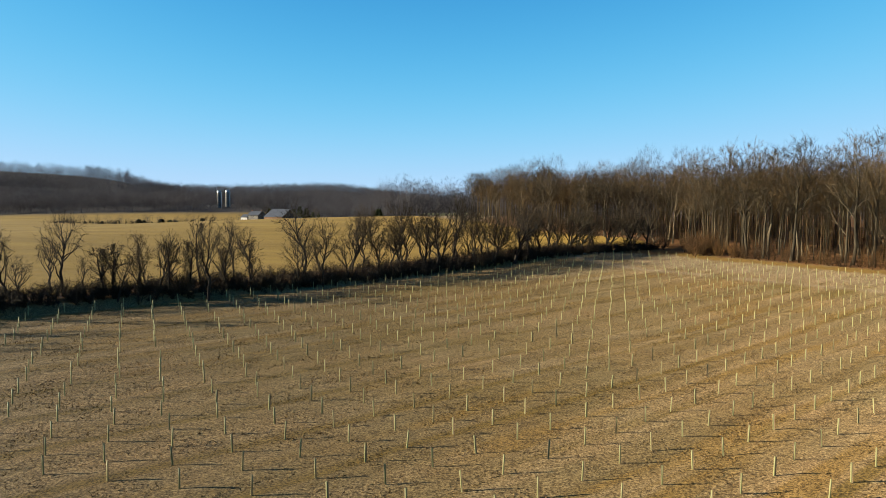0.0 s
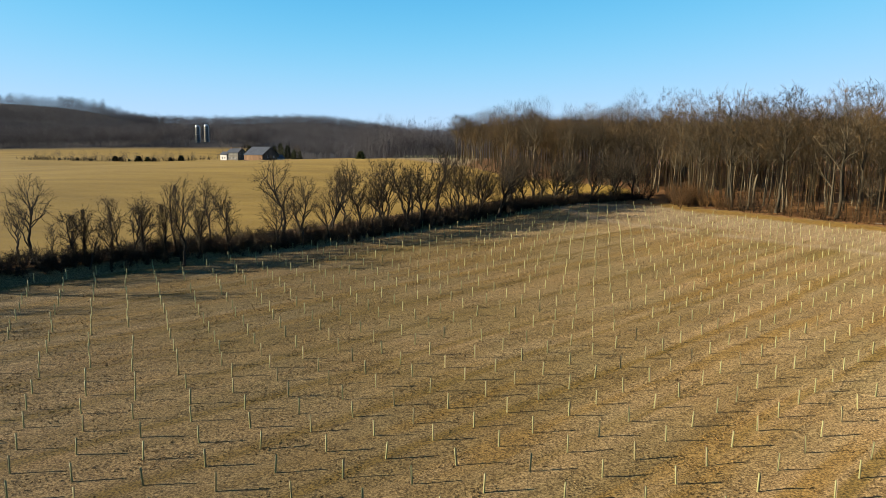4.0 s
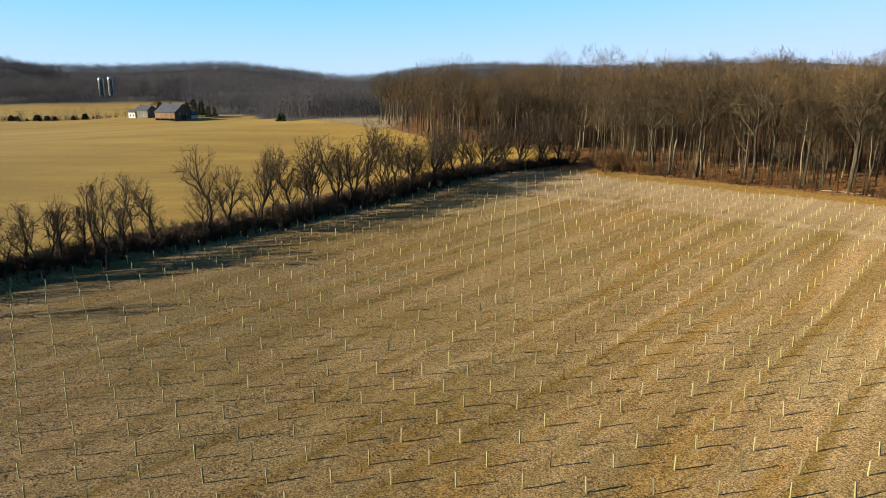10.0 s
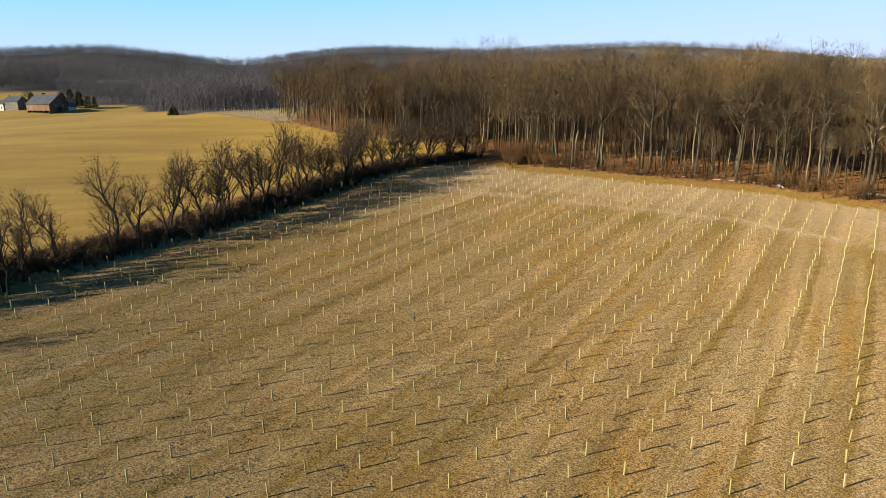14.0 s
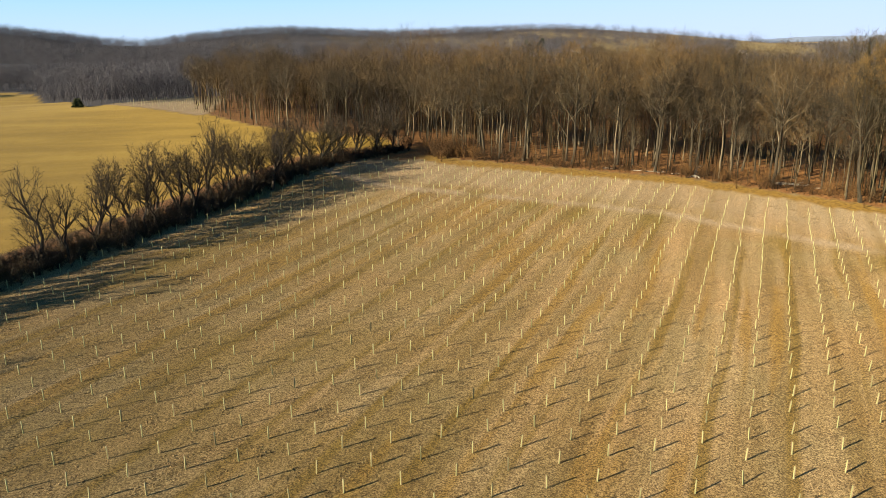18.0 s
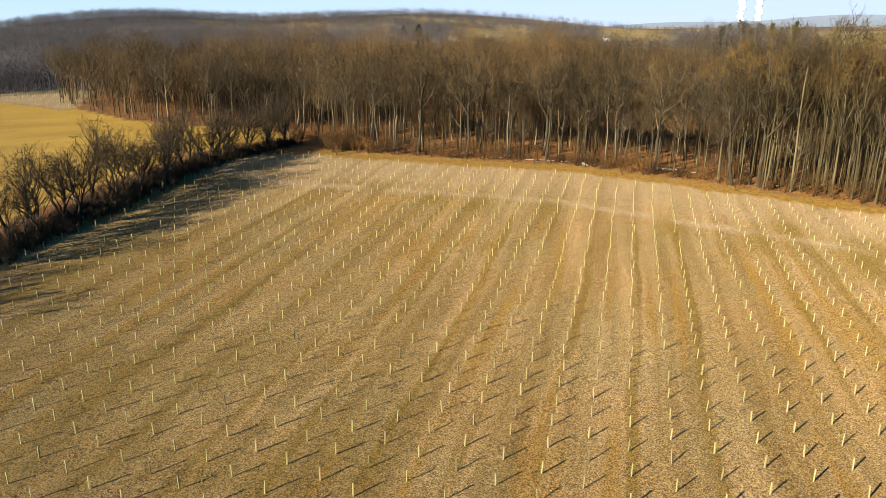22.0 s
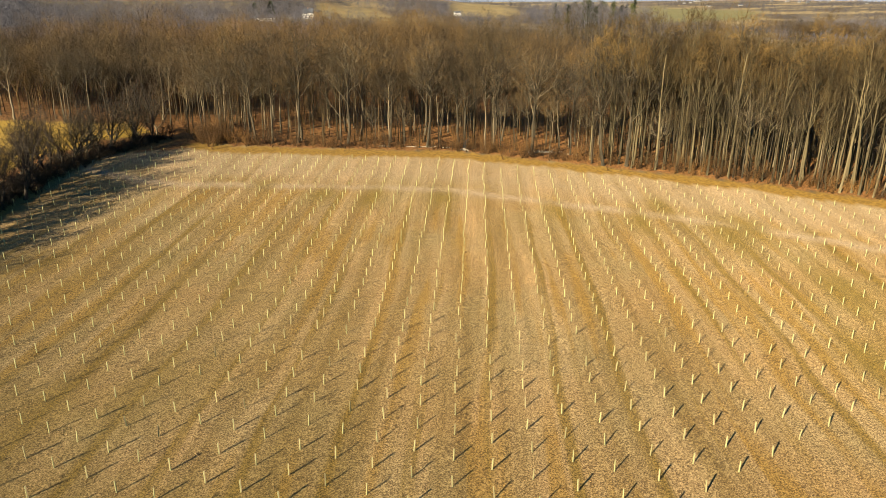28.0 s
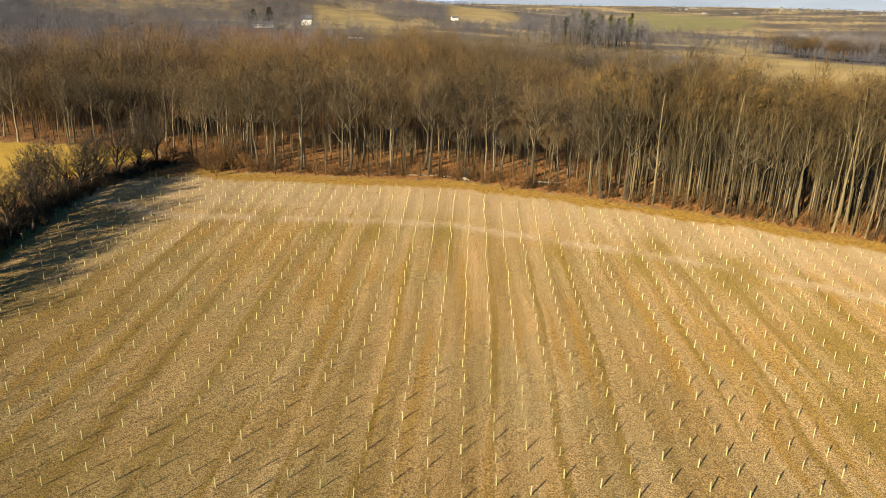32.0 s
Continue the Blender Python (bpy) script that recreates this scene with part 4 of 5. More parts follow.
def vine_tree(seed, tall, wide):
    """A snag wrapped in a hanging coat of vines."""
    rng = np.random.default_rng(seed)
    trunk, branches, crown = crowned_tree(seed, tall, 0.17, 0.3, wide * 1.15, 9, 4, 4, 3, 0.7, 0.035, stem=0.85, lean=0.05, wander=0.1)
    n = 1500
    z = (0.06 + 0.9 * rng.random(n)) * tall
    lump = 0.5 + 0.3 * np.sin(z * 1.3 + seed) + 0.3 * np.sin(z * 2.9 + 2 * seed)
    r = wide * 0.62 * np.clip(lump, 0.22, 1.2) * np.sqrt(rng.random(n))
    a = rng.uniform(0, 6.28, n)
    way = np.c_[rng.normal(0, 0.28, (n, 2)), rng.uniform(-1.0, 0.1, n)] * rng.uniform(0.5, 1.0, n)[:, None]
    crown.slivers(np.c_[np.cos(a) * r, np.sin(a) * r, z], way, np.full(n, 0.055), rng)
    return trunk, branches, crown


VINES = [vine_tree(540 + k, 7.5 + k * 1.3, 1.5 + 0.3 * (k % 3)) for k in range(5)]
HEDGEROW = [tree_thing("hedgerow_tree", t.mesh("trunk", BARK_DARK, True), b.mesh("branches", BARK_DARK), c.mesh("crown", TWIG_DARK), "bare crooked hedgerow tree with dark branches", "trees of the hedgerow") for t, b, c in HEDGE_TREES]
HEDGEROW += [tree_thing("vine_covered_snag", t.mesh("trunk", BARK_DARK, True), b.mesh("branches", BARK_DARK), c.mesh("crown", TWIG_DARK), "dark dead tree wrapped in hanging vines", "trees of the hedgerow") for t, b, c in VINES]
used_h = [False] * len(HEDGEROW)


def along(line, f):
    """A place at a share of a line's length."""
    seg = [math.dist(a, b) for a, b in zip(line, line[1:])]
    want = f * sum(seg)
    for (a, b), ln in zip(zip(line, line[1:]), seg):
        if want <= ln:
            return a[0] + (b[0] - a[0]) * want / ln, a[1] + (b[1] - a[1]) * want / ln
        want -= ln
    return line[-1]


HEDGE_SPOTS = [
    (-58.6, 95.0, 0, 1.0, 0), (-53.3, 99.3, 1, 1.0, 137), (-48.1, 100.1, 9, 1.0, 244), (-46.9, 100.8, 10, 0.95, 264), (-44.4, 103.5, 11, 0.95, 166),
    (-41.1, 106.1, 9, 1.1, 290), (-38.9, 108.1, 10, 1.0, 145), (-37.3, 109.6, 12, 1.0, 350), (-34.8, 112.1, 9, 0.95, 316), (-31.2, 114.9, 11, 0.9, 329),
    (-24.6, 124.2, 2, 1.0, 133), (-22.0, 126.7, 3, 0.85, 200), (-17.9, 131.4, 4, 1.0, 139), (-15.3, 134.4, 6, 0.9, 95), (-12.1, 138.1, 5, 1.05, 236),
    (-9.9, 140.6, 7, 0.95, 330), (-7.2, 143.5, 8, 1.0, 175), (-3.9, 147.1, 1, 1.05, 205), (-2.5, 148.2, 3, 1.0, 289), (1.4, 152.9, 4, 1.05, 70),
    (3.2, 154.9, 2, 1.1, 265), (6.8, 152.7, 6, 1.05, 295), (11.3, 156.0, 0, 1.1, 150), (16.0, 160.1, 5, 1.15, 5), (20.7, 166.6, 7, 1.1, 35),
    (29.5, 179.0, 8, 1.1, 105), (38.5, 184.5, 3, 1.1, 135),
]
# the hedgerow runs on behind, past the first view, and into the wood's corner
HEDGE_SPOTS += [(-62, 88, 4, 1.0, 70), (-70, 80, 8, 1.0, 170), (-78, 70, 2, 1.0, 240), (-85, 62, 5, 1.1, 20), (43, 187.5, 6, 1.1, 40), (49, 190, 4, 1.1, 140),
                (26, 176, 0, 1.1, 80), (18, 168.5, 5, 1.1, 10), (35, 185, 1, 1.1, 310), (55, 193, 7, 1.2, 200)]
for x, y, k, s, turn in HEDGE_SPOTS:
    plant(HEDGEROW, used_h, k, pose(x, y, height(x, y) - 0.1, 0, 0, turn) @ Matrix.Scale(s, 4))
# wide low domes of old trees where the hedgerow meets the wood
DOMES = [crowned_tree(560 + k, tall=10.5 + k, girth=0.28, low=0.28, spread=5.2 + 0.4 * k, limbs=14, subs=6, sprays=4, twigs=4, twig_len=0.75, twig_wide=0.032, stem=0.55, lean=0.1,
                      wander=0.12, steep=(0.2, 0.9)) for k in range(3)]
DOMED = [tree_thing("hedgerow_tree", t.mesh("trunk", BARK, True), b.mesh("branches", BARK), c.mesh("crown", TWIG), "wide domed bare tree with many crooked limbs in the hedgerow", "trees of the hedgerow") for t, b, c in DOMES]
used_d = [False] * 3
for n in range(8):
    x, y = along(HEDGE, 0.58 + 0.40 * (n + 0.8 * rng.random()) / 8)
    o = rng.uniform(-0.5, 3.0)
    x, y = x - 0.72 * o, y + 0.7 * o
    plant(DOMED, used_d, n % 3, pose(x, y, height(x, y) - 0.1, 0, 0, rng.uniform(0, 360)) @ Matrix.Scale(rng.uniform(0.8, 1.15), 4))
for n, (x, y, s) in enumerate(((34, 177.5, 1.25), (46, 187, 1.05), (54, 191, 1.1), (61, 196, 1.2), (25, 171, 1.0), (15, 162, 0.9))):
    plant(DOMED, used_d, n % 3, pose(x - 2, y + 2, height(x, y) - 0.1, 0, 0, n * 67) @ Matrix.Scale(s, 4))
corner_xy = np.concatenate([np.c_[rng.normal(66, 2.2, 40), rng.normal(182.5, 2.8, 40)], np.c_[rng.normal(61, 2, 12), rng.normal(199, 3, 12)]])
scatter("lane_shrubs", SHRUBS, spots_at(rng, corner_xy, 0.9, 1.5, 5), TWIG_RED, "russet brush where a grassy lane enters the wood", "shrubs")
# smaller trees that close the row, thicker towards the wood
for n in range(48):
    f = 0.12 + 0.88 * (n + rng.random()) / 48
    x, y = along(HEDGE, f)
    o = rng.normal(0.5, 1.6)
    x, y = x - 0.72 * o, y + 0.7 * o
    s = rng.uniform(0.4, 0.7) if f < 0.36 else rng.uniform(0.65, 1.2)
    plant(HEDGEROW, used_h, int(rng.integers(0, 9)), pose(x, y, height(x, y) - 0.1, 0, 0, rng.uniform(0, 360)) @ Matrix.Scale(s, 4))

BRUSH = [shrub(600 + k, 1.1 + 0.6 * k, 1.25, 6, 17, 0.055) for k in range(4)]
bx = []
while len(bx) < 2000:
    x, y = along(HEDGE, rng.random())
    o = rng.normal(0.2, 1.5)
    bx.append((x - 0.72 * o, y + 0.7 * o))
scatter("hedge_brush", BRUSH, spots_at(rng, bx, 0.45, 1.2, 4), TWIG_DARK, "dark tangled brush and brambles under the hedgerow", "brush")

# ---------------------------------------------------------------- farm and houses
# sun and shade put into the colours: orange barn front, grey barn gable
BOARDS = surface("orange_boards", (0.095, 0.052, 0.027), (0.20, 0.118, 0.064), 3, 0.85, stretch=(1, 1, 0.15), depth=0.02)
GREY_SHADE_BOARDS = surface("grey_shade_boards", (0.034, 0.030, 0.027), (0.083, 0.075, 0.066), 3, 0.85, stretch=(1, 1, 0.15), depth=0.02)
SLATE = surface("slate_roof", (0.024, 0.027, 0.034), (0.060, 0.066, 0.078), 2.5, 0.5, depth=0.02)
WHITE = surface("white_siding", (0.300, 0.292, 0.277), (0.413, 0.405, 0.390), 2, 0.7, depth=0.01)
FIELDSTONE = surface("house_stone", (0.068, 0.061, 0.053), (0.160, 0.148, 0.132), 2.5, 0.9, depth=0.04)
CONCRETE = surface("silo_concrete", (0.070, 0.070, 0.070), (0.125, 0.125, 0.122), 0.8, 0.85, depth=0.02)
DOME = surface("dome_metal", (0.200, 0.208, 0.224), (0.320, 0.328, 0.344), 1.5, 0.35, 0.8, depth=0.005)
# near-black colour in place of the shade inside openings
DARK = surface("opening_shade", (0.015, 0.014, 0.013), (0.035, 0.033, 0.03), 2, 0.9)
STUMP_BARK = surface("stump_bark", (0.005, 0.0045, 0.004), (0.016, 0.014, 0.012), 5, 0.95, depth=0.03)
PANE = surface("window_glass", (0.02, 0.025, 0.03), (0.05, 0.06, 0.07), 1, 0.08, depth=0.0)
BRICK = surface("chimney_brick", (0.10, 0.055, 0.04), (0.19, 0.11, 0.08), 6, 0.9)
DEADWOOD = surface("pale_dead_wood", (0.130, 0.112, 0.085), (0.260, 0.228, 0.182), 4, 0.9, stretch=(0.2, 1, 1), depth=0.02)


def gabled(name, label, x, y, turn, long, wide, eave, ridge, wall_mats, roof_mat, windows=(), doors=(), chimneys=(), overhang=0.4, lift=0.0, category="house"):
    """A building with four walls, two roof slopes, openings and chimneys. Local x runs along the ridge, -y faces the front."""
    z = min(height(x + math.cos(radians(turn)) * a - math.sin(radians(turn)) * b, y + math.sin(radians(turn)) * a + math.cos(radians(turn)) * b)
            for a in (0, long) for b in (0, wide))
    ob = new(name)
    ob.matrix_world = pose(x, y, z - 0.2, 0, 0, turn)
    t = 0.3
    side, end = wall_mats
    part("wall", boxed(0, 0, lift, long, t, eave), side, ob)
    part("wall", boxed(0, wide - t, 0, long, wide, eave), side, ob)
    for a in (0, long - t):
        part("wall", solid([(a, t, 0), (a, wide - t, 0), (a, wide - t, eave), (a, wide / 2, ridge), (a, t, eave)], t), end, ob)
    for s in (0, 1):
        f = (lambda v: v) if s == 0 else (lambda v: wide - v)
        run, drop = wide / 2 + overhang, (ridge - eave) / (wide / 2) * overhang
        pts = [(-overhang, f(-overhang), eave - drop), (long + overhang, f(-overhang), eave - drop), (long + overhang, wide / 2, ridge), (-overhang, wide / 2, ridge)]
        bm = solid(pts if s == 0 else pts[::-1], 0.22)
        bmesh.ops.translate(bm, verts=bm.verts, vec=(0, 0, 0.05))
        part("roof", bm, roof_mat, ob)
    for face, a, zc, w, h in windows:
        m = {"front": lambda o: (a - w / 2, -o, zc, a + w / 2, 0.06, zc + h), "right": lambda o: (long - 0.06, a - w / 2, zc, long + o, a + w / 2, zc + h),
             "left": lambda o: (-o, a - w / 2, zc, 0.06, a + w / 2, zc + h)}[face]
        win = part("window", boxed(*m(0.05)), WHITE, ob)
        lo = m(0.07)
        shrink = 0.1
        q = [lo[0] + shrink, lo[1], lo[2] + shrink, lo[3] - shrink, lo[4], lo[5] - shrink] if face == "front" else [lo[0], lo[1] + shrink, lo[2] + shrink, lo[3], lo[4] - shrink, lo[5] - shrink]
        part("pane", boxed(*q), PANE, win)
    for face, a, zc, w, h in doors:
        q = (a - w / 2, -0.06, zc, a + w / 2, 0.06, zc + h) if face == "front" else (long - 0.06, a - w / 2, zc, long + 0.06, a + w / 2, zc + h)
        part("door", boxed(*q), DARK, ob)
    for a, b in chimneys:
        part("chimney", boxed(a - 0.35, b - 0.35, eave, a + 0.35, b + 0.35, ridge + 0.8, bevel=0.03), BRICK, ob)
    return tagged(ob, label, category)


barn = gabled("barn", "large bank barn with sunlit orange boards and slate roof", -112.3, 446.1, -31, 15, 14.5, 5.6, 10.2, (BOARDS, GREY_SHADE_BOARDS), SLATE,
              windows=(("right", 4.5, 3.6, 0.9, 1.2), ("right", 10, 3.6, 0.9, 1.2)), doors=(("right", 7.2, 0.2, 3.2, 3.4),), lift=1.9, category="barn")
# dark panel added to stand for the shade under the forebay
part("forebay_back", boxed(0.4, 3.2, 0, 14.6, 3.5, 2.0), DARK, barn)
for a in (0.4, 3.9, 7.4, 10.9, 14.4):
    part("post", boxed(a - 0.18, 0.05, 0, a + 0.18, 0.4, 1.9), GREY_SHADE_BOARDS, barn)
for n in range(15):
    part("board", boxed(n + 0.03, -0.05, 1.9, n + 0.97, 0.0, 5.5), BOARDS, barn)

farmhouse = gabled("farmhouse", "two-storey grey stone farmhouse with dark slate roof", -127.6, 463.2, -31, 9.5, 7.5, 5.2, 7.6, (FIELDSTONE, FIELDSTONE), SLATE,
                   windows=tuple(("front", a, z, 0.9, 1.5) for a in (1.4, 3.6, 5.8, 8.0) for z in (0.9, 3.6)) + (("right", 2.2, 3.6, 0.9, 1.4), ("right", 5.2, 3.6, 0.9, 1.4)),
                   chimneys=((0.7, 3.75), (8.8, 3.75)))
gabled("farmhouse_wing", "white clapboard wing joined to the stone farmhouse", -132.6, 465.6, -31, 5.6, 5.5, 4.0, 5.6, (WHITE, WHITE), SLATE,
       windows=(("front", 1.8, 1.0, 0.9, 1.4), ("front", 4.2, 1.0, 0.9, 1.4)), chimneys=((4.9, 2.7),))
gabled("shed", "small white gabled shed beside the barn", -92.0, 450.0, 59, 5, 4, 2.6, 4.3, (WHITE, WHITE), SLATE, doors=(("right", 2, 0.1, 1.2, 2.0),), category="shed")


def silo(x, y, tall, r):
    ob = new("silo")
    ob.matrix_world = pose(x, y, height(x, y) - 0.3)
    w = Wood()
    w.limb([(0, 0, 0), (0, 0, tall * 0.5), (0, 0, tall)], [r, r, r], 20)
    part("barrel", w.mesh("barrel", CONCRETE, True), CONCRETE, ob)
    for k in range(9):
        w = Wood()
        z = tall * (k + 0.6) / 9
        w.limb([(0, 0, z), (0, 0, z + 0.12)], [r + 0.05, r + 0.05], 20)
        part("hoop", w.mesh("hoop", DOME), DOME, ob)
    w = Wood()
    a = np.linspace(0, math.pi / 2 - 0.05, 6)
    w.limb(np.c_[0 * a, 0 * a, tall + np.sin(a) * r * 0.95], np.cos(a) * (r + 0.1), 20)
    part("dome", w.mesh("dome", DOME, True), DOME, ob, "rounded metal dome cap")
    part("chute", boxed(r * 0.9, -0.5, 0, r + 0.7, 0.5, tall, bevel=0.05), DOME, ob)
    return tagged(ob, "tall concrete silo with a rounded metal dome cap", "silo", "silos at the farm")


silo(-203.2, 644.8, 14.0, 1.9)
silo(-197.4, 651.0, 14.0, 1.9)


# evergreens
def conifer(seed, tall, wide):
    rng = np.random.default_rng(seed)
    trunk, crown = Wood(), Wood()
    trunk.limb([(0, 0, -0.3), (0, 0, tall * 0.5), (0.1, 0, tall * 0.97)], [0.26, 0.17, 0.03], 6)
    n = 1300
    z = 0.12 + 0.88 * rng.random(n) ** 1.3
    a = rng.uniform(0, 6.28, n)
    r = wide * (1.03 - z) ** 0.65 * (0.75 + 0.25 * np.sin(a * 3 + z * 20 + seed)) * np.sqrt(rng.random(n))
    way = np.c_[np.cos(a), np.sin(a), rng.uniform(-0.5, 0.35, n)] * rng.uniform(0.5, 1.1, n)[:, None]
    crown.slivers(np.c_[np.cos(a) * r, np.sin(a) * r, z * tall], way, np.full(n, 0.42), rng)
    return trunk, crown


CONIFERS = [conifer(700, 9.5, 3.6), conifer(701, 11, 4.0), conifer(702, 3.0, 1.8)]
EVERGREENS = [tree_thing("evergreen_tree", t.mesh("trunk", BARK_DARK, True), None, c.mesh("crown", NEEDLES), lab, "evergreens") for (t, c), lab in
              zip(CONIFERS, ("dense dark green spruce by the farm", "dense dark green spruce by the farm", "low rounded dark evergreen bush at the field end"))]
used_e = [False] * 3
for x, y, k, s in ((-94, 466, 1, 0.95), (-89, 463, 0, 1.0), (-99, 471, 0, 0.9), (-116, 474, 0, 0.95), (-110, 477, 1, 0.8),
                   (-26, 286, 2, 1.0), (-84, 458, 0, 0.75), (-81, 462, 1, 0.6),
                   (318, 575, 1, 1.3), (326, 566, 0, 1.2), (340, 585, 1, 1.4), (305, 560, 0, 1.1), (-500, 1345, 1, 1.6), (-492, 1352, 0, 1.7)):
    plant(EVERGREENS, used_e, k, pose(x, y, height(x, y) - 0.1, 0, 0, (x * 53) % 360) @ Matrix.Scale(s, 4))

# a ragged hedge beyond the crest of the hay field
END = [(-275, 500), (-222, 487), (-163, 473), (-128, 484)]
for n in range(15):
    x, y = along(END, 0.12 + 0.68 * rng.random() ** 0.7)
    plant(EVERGREENS, used_e, 2, pose(x, y, height(x, y) - 0.1, 0, 0, rng.uniform(0, 360)) @ Matrix.Scale(rng.uniform(0.5, 1.15), 4))
row = np.array([along(END, f) for f in rng.random(340) ** 1.1]) + rng.normal(0, 2.5, (340, 2))
scatter("field_end_shrubs", SHRUBS, spots_at(rng, row, 0.35, 0.95, 5), TWIG_DARK, "dark bare shrubs along the far end of the hay field", "shrubs")
row = np.array([along(END, f) for f in rng.random(46)]) + rng.normal(0, 3, (46, 2))
scatter("field_end_saplings", MID, spots_at(rng, row, 0.25, 0.5, 6), TWIG_HAZED, "small bare trees in the hedge at the field end", "trees")
plant(FOREST, used, 16, pose(-117, 470, height(-117, 470), 0, 0, 70) @ Matrix.Scale(0.46, 4))
plant(FOREST, used, 17, pose(-84, 470, height(-84, 470), 0, 0, 10) @ Matrix.Scale(0.42, 4))


def pine(seed, tall, wide):
    """A tall old pine: bare lower trunk and ragged tiers of needles."""
    rng = np.random.default_rng(seed)
    trunk, crown = Wood(), Wood()
    trunk.limb([(0, 0, -0.3), (0.3, 0, tall * 0.5), (0.2, 0.2, tall * 0.97)], [0.45, 0.3, 0.05], 6)
    for k in range(34):
        z, a = 0.35 + 0.63 * (k + rng.random()) / 34, rng.uniform(0, 6.28)
        reach = wide * (1.08 - z) ** 0.5 * rng.uniform(0.5, 1.1)
        f = rng.random(110)
        base = np.c_[np.cos(a) * reach * f, np.sin(a) * reach * f, z * tall + f * 0.8] + rng.normal(0, 0.55, (110, 3))
        crown.slivers(base, rng.normal(0, 0.45, (110, 3)) + (0, 0, 0.35), np.full(110, 0.22), rng)
    return trunk, crown


PINES = [tree_thing("pine_tree", t.mesh("trunk", BARK_DARK, True), None, c.mesh("crown", NEEDLES), "tall ragged dark green pine rising above the bare wood", "pines behind the wood")
         for t, c in (pine(720, 29, 6.5), pine(721, 31, 7.0), pine(722, 26, 6.0))]
used_p = [False] * 3
for k in range(17):
    a, r = k * 2.4, 9.0 * math.sqrt(k + 0.5)
    x, y = 503 + math.cos(a) * r, 356 + math.sin(a) * r
    plant(PINES, used_p, k % 3, pose(x, y, height(x, y), 0, 0, k * 77) @ Matrix.Scale(rng.uniform(0.82, 1.0), 4))
mixed = np.c_[rng.normal(500, 23, 140), rng.normal(354, 23, 140)]
scatter("tall_clump", BACK, spots_at(rng, mixed, 0.95, 1.25, 6), TWIG_HAZED, "tall grey bare trees mixed among the pines", "trees")

# white houses and sheds beyond the wood
gabled("white_house", "white gabled house with a dark roof on the far slope", 364, 572, -40, 9, 8.5, 5.4, 9.0, (WHITE, WHITE), SLATE,
       windows=(("front", 2.2, 1.0, 1.0, 1.5), ("front", 5.8, 1.0, 1.0, 1.5), ("right", 2.5, 3.6, 1.0, 1.4), ("right", 6, 3.6, 1.0, 1.4)), chimneys=((4.5, 4.2),))
gabled("white_house", "long low white house among spruces", 306, 556, -25, 16, 7, 3.2, 5.4, (WHITE, WHITE), SLATE,
       windows=tuple(("front", a, 1.0, 1.1, 1.3) for a in (2, 5, 8, 11, 14)))
yard_xy = np.c_[rng.normal(332, 24, 22), rng.normal(580, 10, 22)]
scatter("house_trees", BACK, spots_at(rng, yard_xy, 0.4, 0.85, 6), TWIG_HAZED, "bare yard trees behind the white houses", "trees")
gabled("field_shed", "open-sided field shed with a pale metal roof", 322, 450, -30, 10, 6, 2.6, 3.8, (GREY_SHADE_BOARDS, BOARDS), DOME, doors=(("front", 5, 0.2, 6, 2.0),), category="shed")
for x, y in ((900, 900), (-141, 792), (105, 1003), (1000, 700)):
    gabled("distant_house", "small white house far off among bare trees", x, y, -30, 11, 8, 5, 8, (WHITE, WHITE), SLATE, windows=(("front", 3, 1, 1.2, 1.5), ("front", 8, 1, 1.2, 1.5)))
TOWN_WALL = surface("town_walls", (0.06, 0.06, 0.06), (0.17, 0.165, 0.16), 2, 0.8, depth=0.0)
town = np.random.default_rng(77)
for n in range(44):
    a, d = radians(town.uniform(62, 80)), town.uniform(2500, 3800)
    x, y = math.sin(a) * d, math.cos(a) * d
    w = town.uniform(5, 13)
    gabled("town_building", "pale flat building in the distant town", x, y, town.uniform(-60, 0), w, town.uniform(6, 9), town.uniform(3, 4.5), town.uniform(5, 6.5), (TOWN_WALL, TOWN_WALL), SLATE)

# ---------------------------------------------------------------- fallen wood at the wood's edge
def bent(points, r0, r1, material, sides=8, seed=0):
    rg = np.random.default_rng(seed)
    w = Wood()
    pts = np.asarray(points, float)
    w.limb(pts + rg.normal(0, 0.02, pts.shape), np.linspace(r0, r1, len(pts)) * rg.uniform(0.9, 1.1, len(pts)), sides)
    return w.mesh("limb", material, True)


stump = new("broken_stump")
stump.matrix_world = pose(113.6, 138.6, height(113.6, 138.6))
part("butt", bent([(-0.5, 0, -0.2), (-0.2, 0, 0.3), (0.05, 0.1, 0.6)], 0.6, 0.42, DEADWOOD, 10, 1), DEADWOOD, stump, "pale split wood")
part("trunk", bent([(-0.05, 0.05, 0.4), (0.1, 0, 1.2), (0.6, 0.1, 2.1), (1.5, 0.1, 2.5)], 0.62, 0.36, STUMP_BARK, 9, 2), STUMP_BARK, stump, "near-black bark")
part("root", bent([(-0.4, 0.2, 0.2), (-1.1, 0.5, 0.25), (-1.7, 0.5, -0.05)], 0.25, 0.06, DEADWOOD, 6, 3), DEADWOOD, stump)
part("root", bent([(-0.2, -0.3, 0.2), (-0.4, -1.0, 0.2), (-0.2, -1.5, -0.05)], 0.22, 0.06, DEADWOOD, 6, 4), DEADWOOD, stump)
tagged(stump, "broken leaning stump with black bark and pale split wood", "stump")

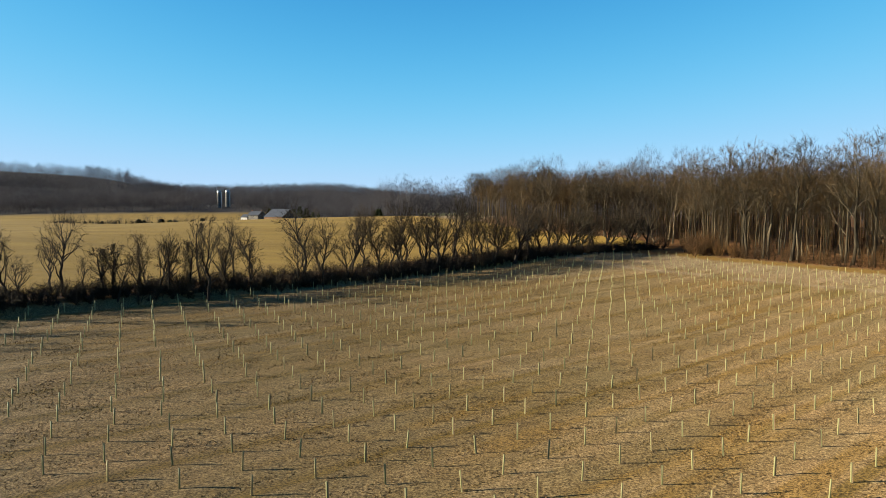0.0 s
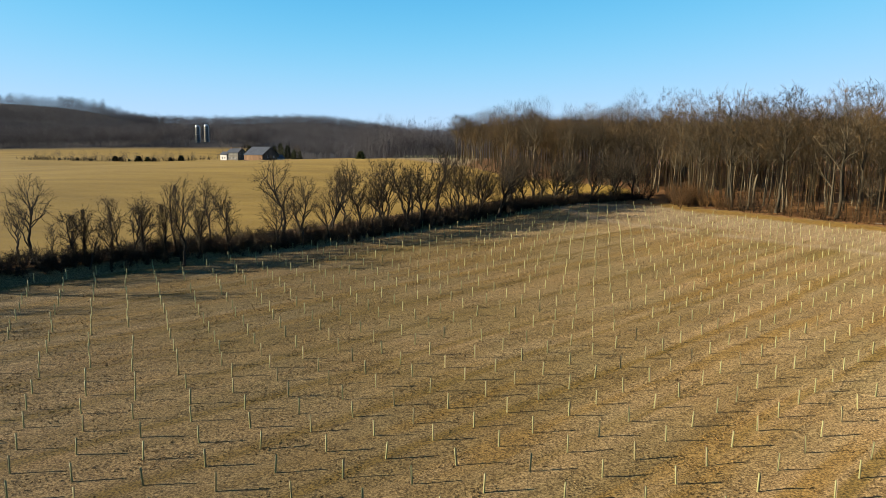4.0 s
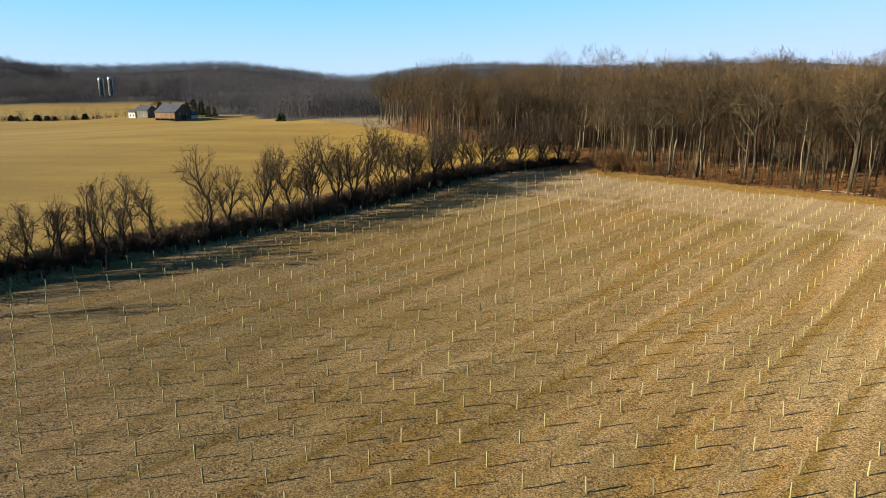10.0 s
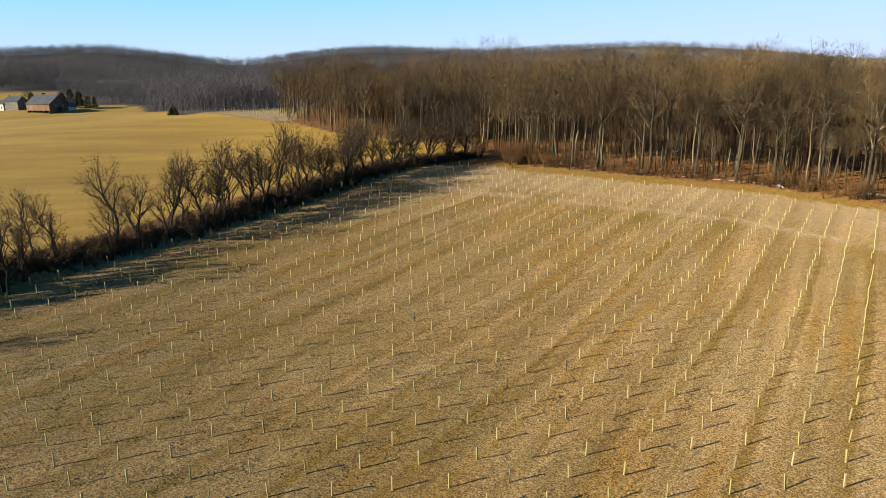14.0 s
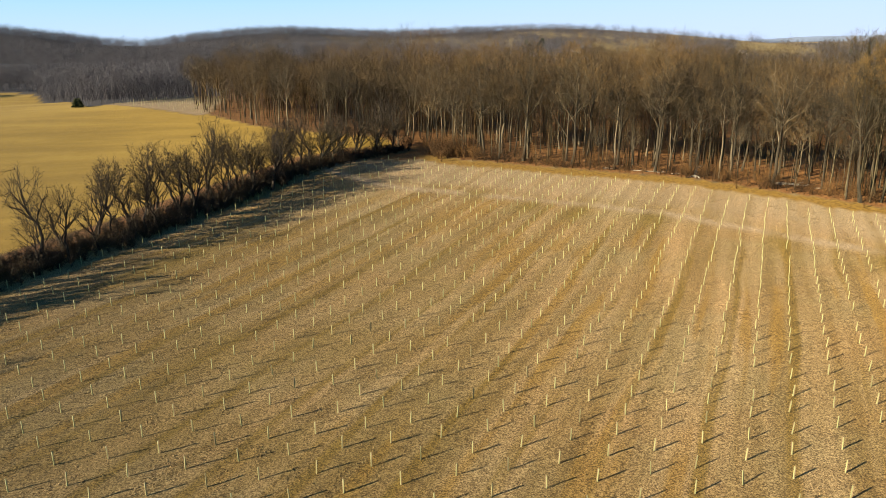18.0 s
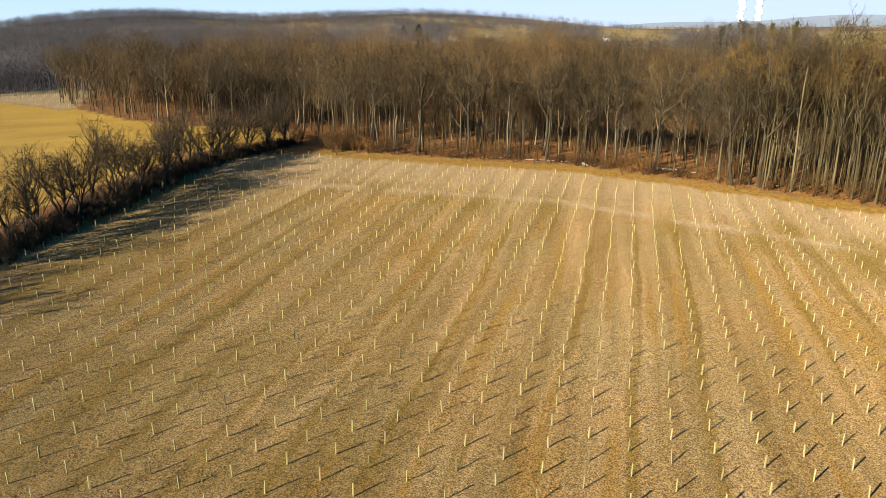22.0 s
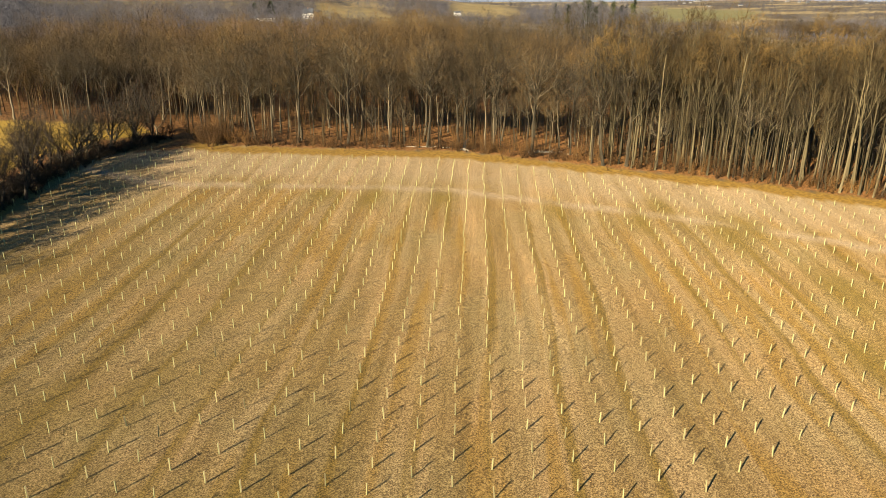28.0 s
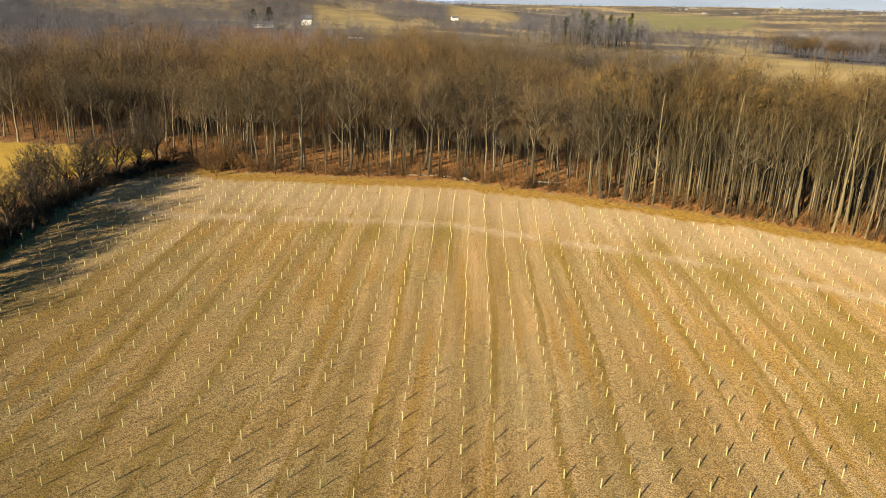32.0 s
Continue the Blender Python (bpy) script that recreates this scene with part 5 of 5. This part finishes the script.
log = new("fallen_log")
log.matrix_world = pose(127.0, 123.5, height(127.0, 123.5) + 0.25, 0, 0, -52)
part("stem", bent([(-4, 0, 0.1), (-1.5, 0.15, 0.12), (1, 0, 0.1), (4, 0.3, 0.05)], 0.32, 0.16, DEADWOOD, 9, 5), DEADWOOD, log)
part("branch", bent([(1.5, 0, 0.2), (2.4, 0.8, 0.5), (3.0, 1.5, 0.4)], 0.12, 0.04, DEADWOOD, 6, 6), DEADWOOD, log)
part("branch", bent([(3, 0.2, 0.1), (4.2, -0.5, 0.4), (5, -0.8, 0.3)], 0.10, 0.03, DEADWOOD, 6, 7), DEADWOOD, log)
tagged(log, "pale barkless fallen log lying along the verge", "log")
for n, (x, y, turn, ln) in enumerate(((107, 147, -45, 3), (109, 145.5, -30, 2.4), (104.5, 149, -60, 3.4), (111, 143, -48, 2), (131, 118, -60, 3), (40, 182, 20, 4), (36, 180, 60, 2.6), (99, 154, -50, 2.5))):
    ob = new("fallen_branch")
    ob.matrix_world = pose(x, y, height(x, y) + 0.1, 0, 0, turn)
    part("stem", bent([(-ln / 2, 0, 0.02), (0, 0.15, 0.1), (ln / 2, 0, 0.05)], 0.13, 0.05, DEADWOOD, 6, 20 + n), DEADWOOD, ob)
    part("side_twig", bent([(0, 0.1, 0.08), (ln * 0.25, 0.5, 0.3)], 0.05, 0.02, DEADWOOD, 5, 40 + n), DEADWOOD, ob)
    tagged(ob, "pale bare branch fallen on the verge", "branch", "fallen branches")

# ---------------------------------------------------------------- steam over the far plain
STEAM = surface("white_steam", (0.86, 0.86, 0.87), (0.95, 0.95, 0.95), 0.03, 1.0, depth=0.0, vary=0.0)
for k, az in enumerate((55.0, 56.2)):
    rg = np.random.default_rng(80 + k)
    bm = bmesh.new()
    for n in range(26):
        f = n / 25
        r = 15 + 10 * f + rg.normal(0, 2)
        m = Matrix.Translation((rg.normal(0, 4) + 12 * f, rg.normal(0, 4), 20 + 400 * f)) @ Matrix.Diagonal((r, r, r * rg.uniform(0.7, 1.1), 1))
        bmesh.ops.create_icosphere(bm, subdivisions=2, radius=1.0, matrix=m)
    for v in bm.verts:
        v.co += v.normal * noise.noise(v.co * 0.06) * 5
    x, y = math.sin(radians(az)) * 4800, math.cos(radians(az)) * 4800
    ob = new("steam_plume")
    ob.matrix_world = pose(x, y, height(x, y))
    part("cloud", bm, STEAM, ob)
    tagged(ob, "white column of steam rising from a far power station", "steam")

# ---------------------------------------------------------------- far ridge, the blue of haze painted in its colour
RIDGE = surface("hazed_ridge", (0.062, 0.082, 0.125), (0.085, 0.108, 0.155), 0.004, 1.0, depth=0.0, vary=0.0)
az = np.radians(np.linspace(8, 100, 240))
top = 62 + 22 * np.sin(az * 9) * np.sin(az * 4 + 1) + 7 * np.sin(az * 31) + 36 * ramp(np.degrees(az), 42, 54)
rows_z = np.stack([np.full(240, -30.0), top * 0.6, top], 0)
rows_r = np.array([4300.0, 4450.0, 4700.0])
rv = np.stack([np.sin(az)[None] * rows_r[:, None], np.cos(az)[None] * rows_r[:, None], rows_z], -1).reshape(-1, 3)
ri = np.arange(720).reshape(3, 240)
rq = np.stack([ri[:-1, :-1], ri[:-1, 1:], ri[1:, 1:], ri[1:, :-1]], -1).reshape(-1, 4)
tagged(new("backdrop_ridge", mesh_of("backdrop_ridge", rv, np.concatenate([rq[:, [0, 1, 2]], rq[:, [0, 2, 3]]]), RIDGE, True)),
       "low ridge on the far horizon, coloured blue as in haze", "hills", kind="structure")


# models that found no place
for pool, flags in ((FOREST, used), (HEDGEROW, used_h), (DOMED, used_d), (EVERGREENS, used_e), (PINES, used_p)):
    for ob, flag in zip(pool, flags):
        if not flag:
            for child in list(ob.children):
                bpy.data.objects.remove(child)
            bpy.data.objects.remove(ob)
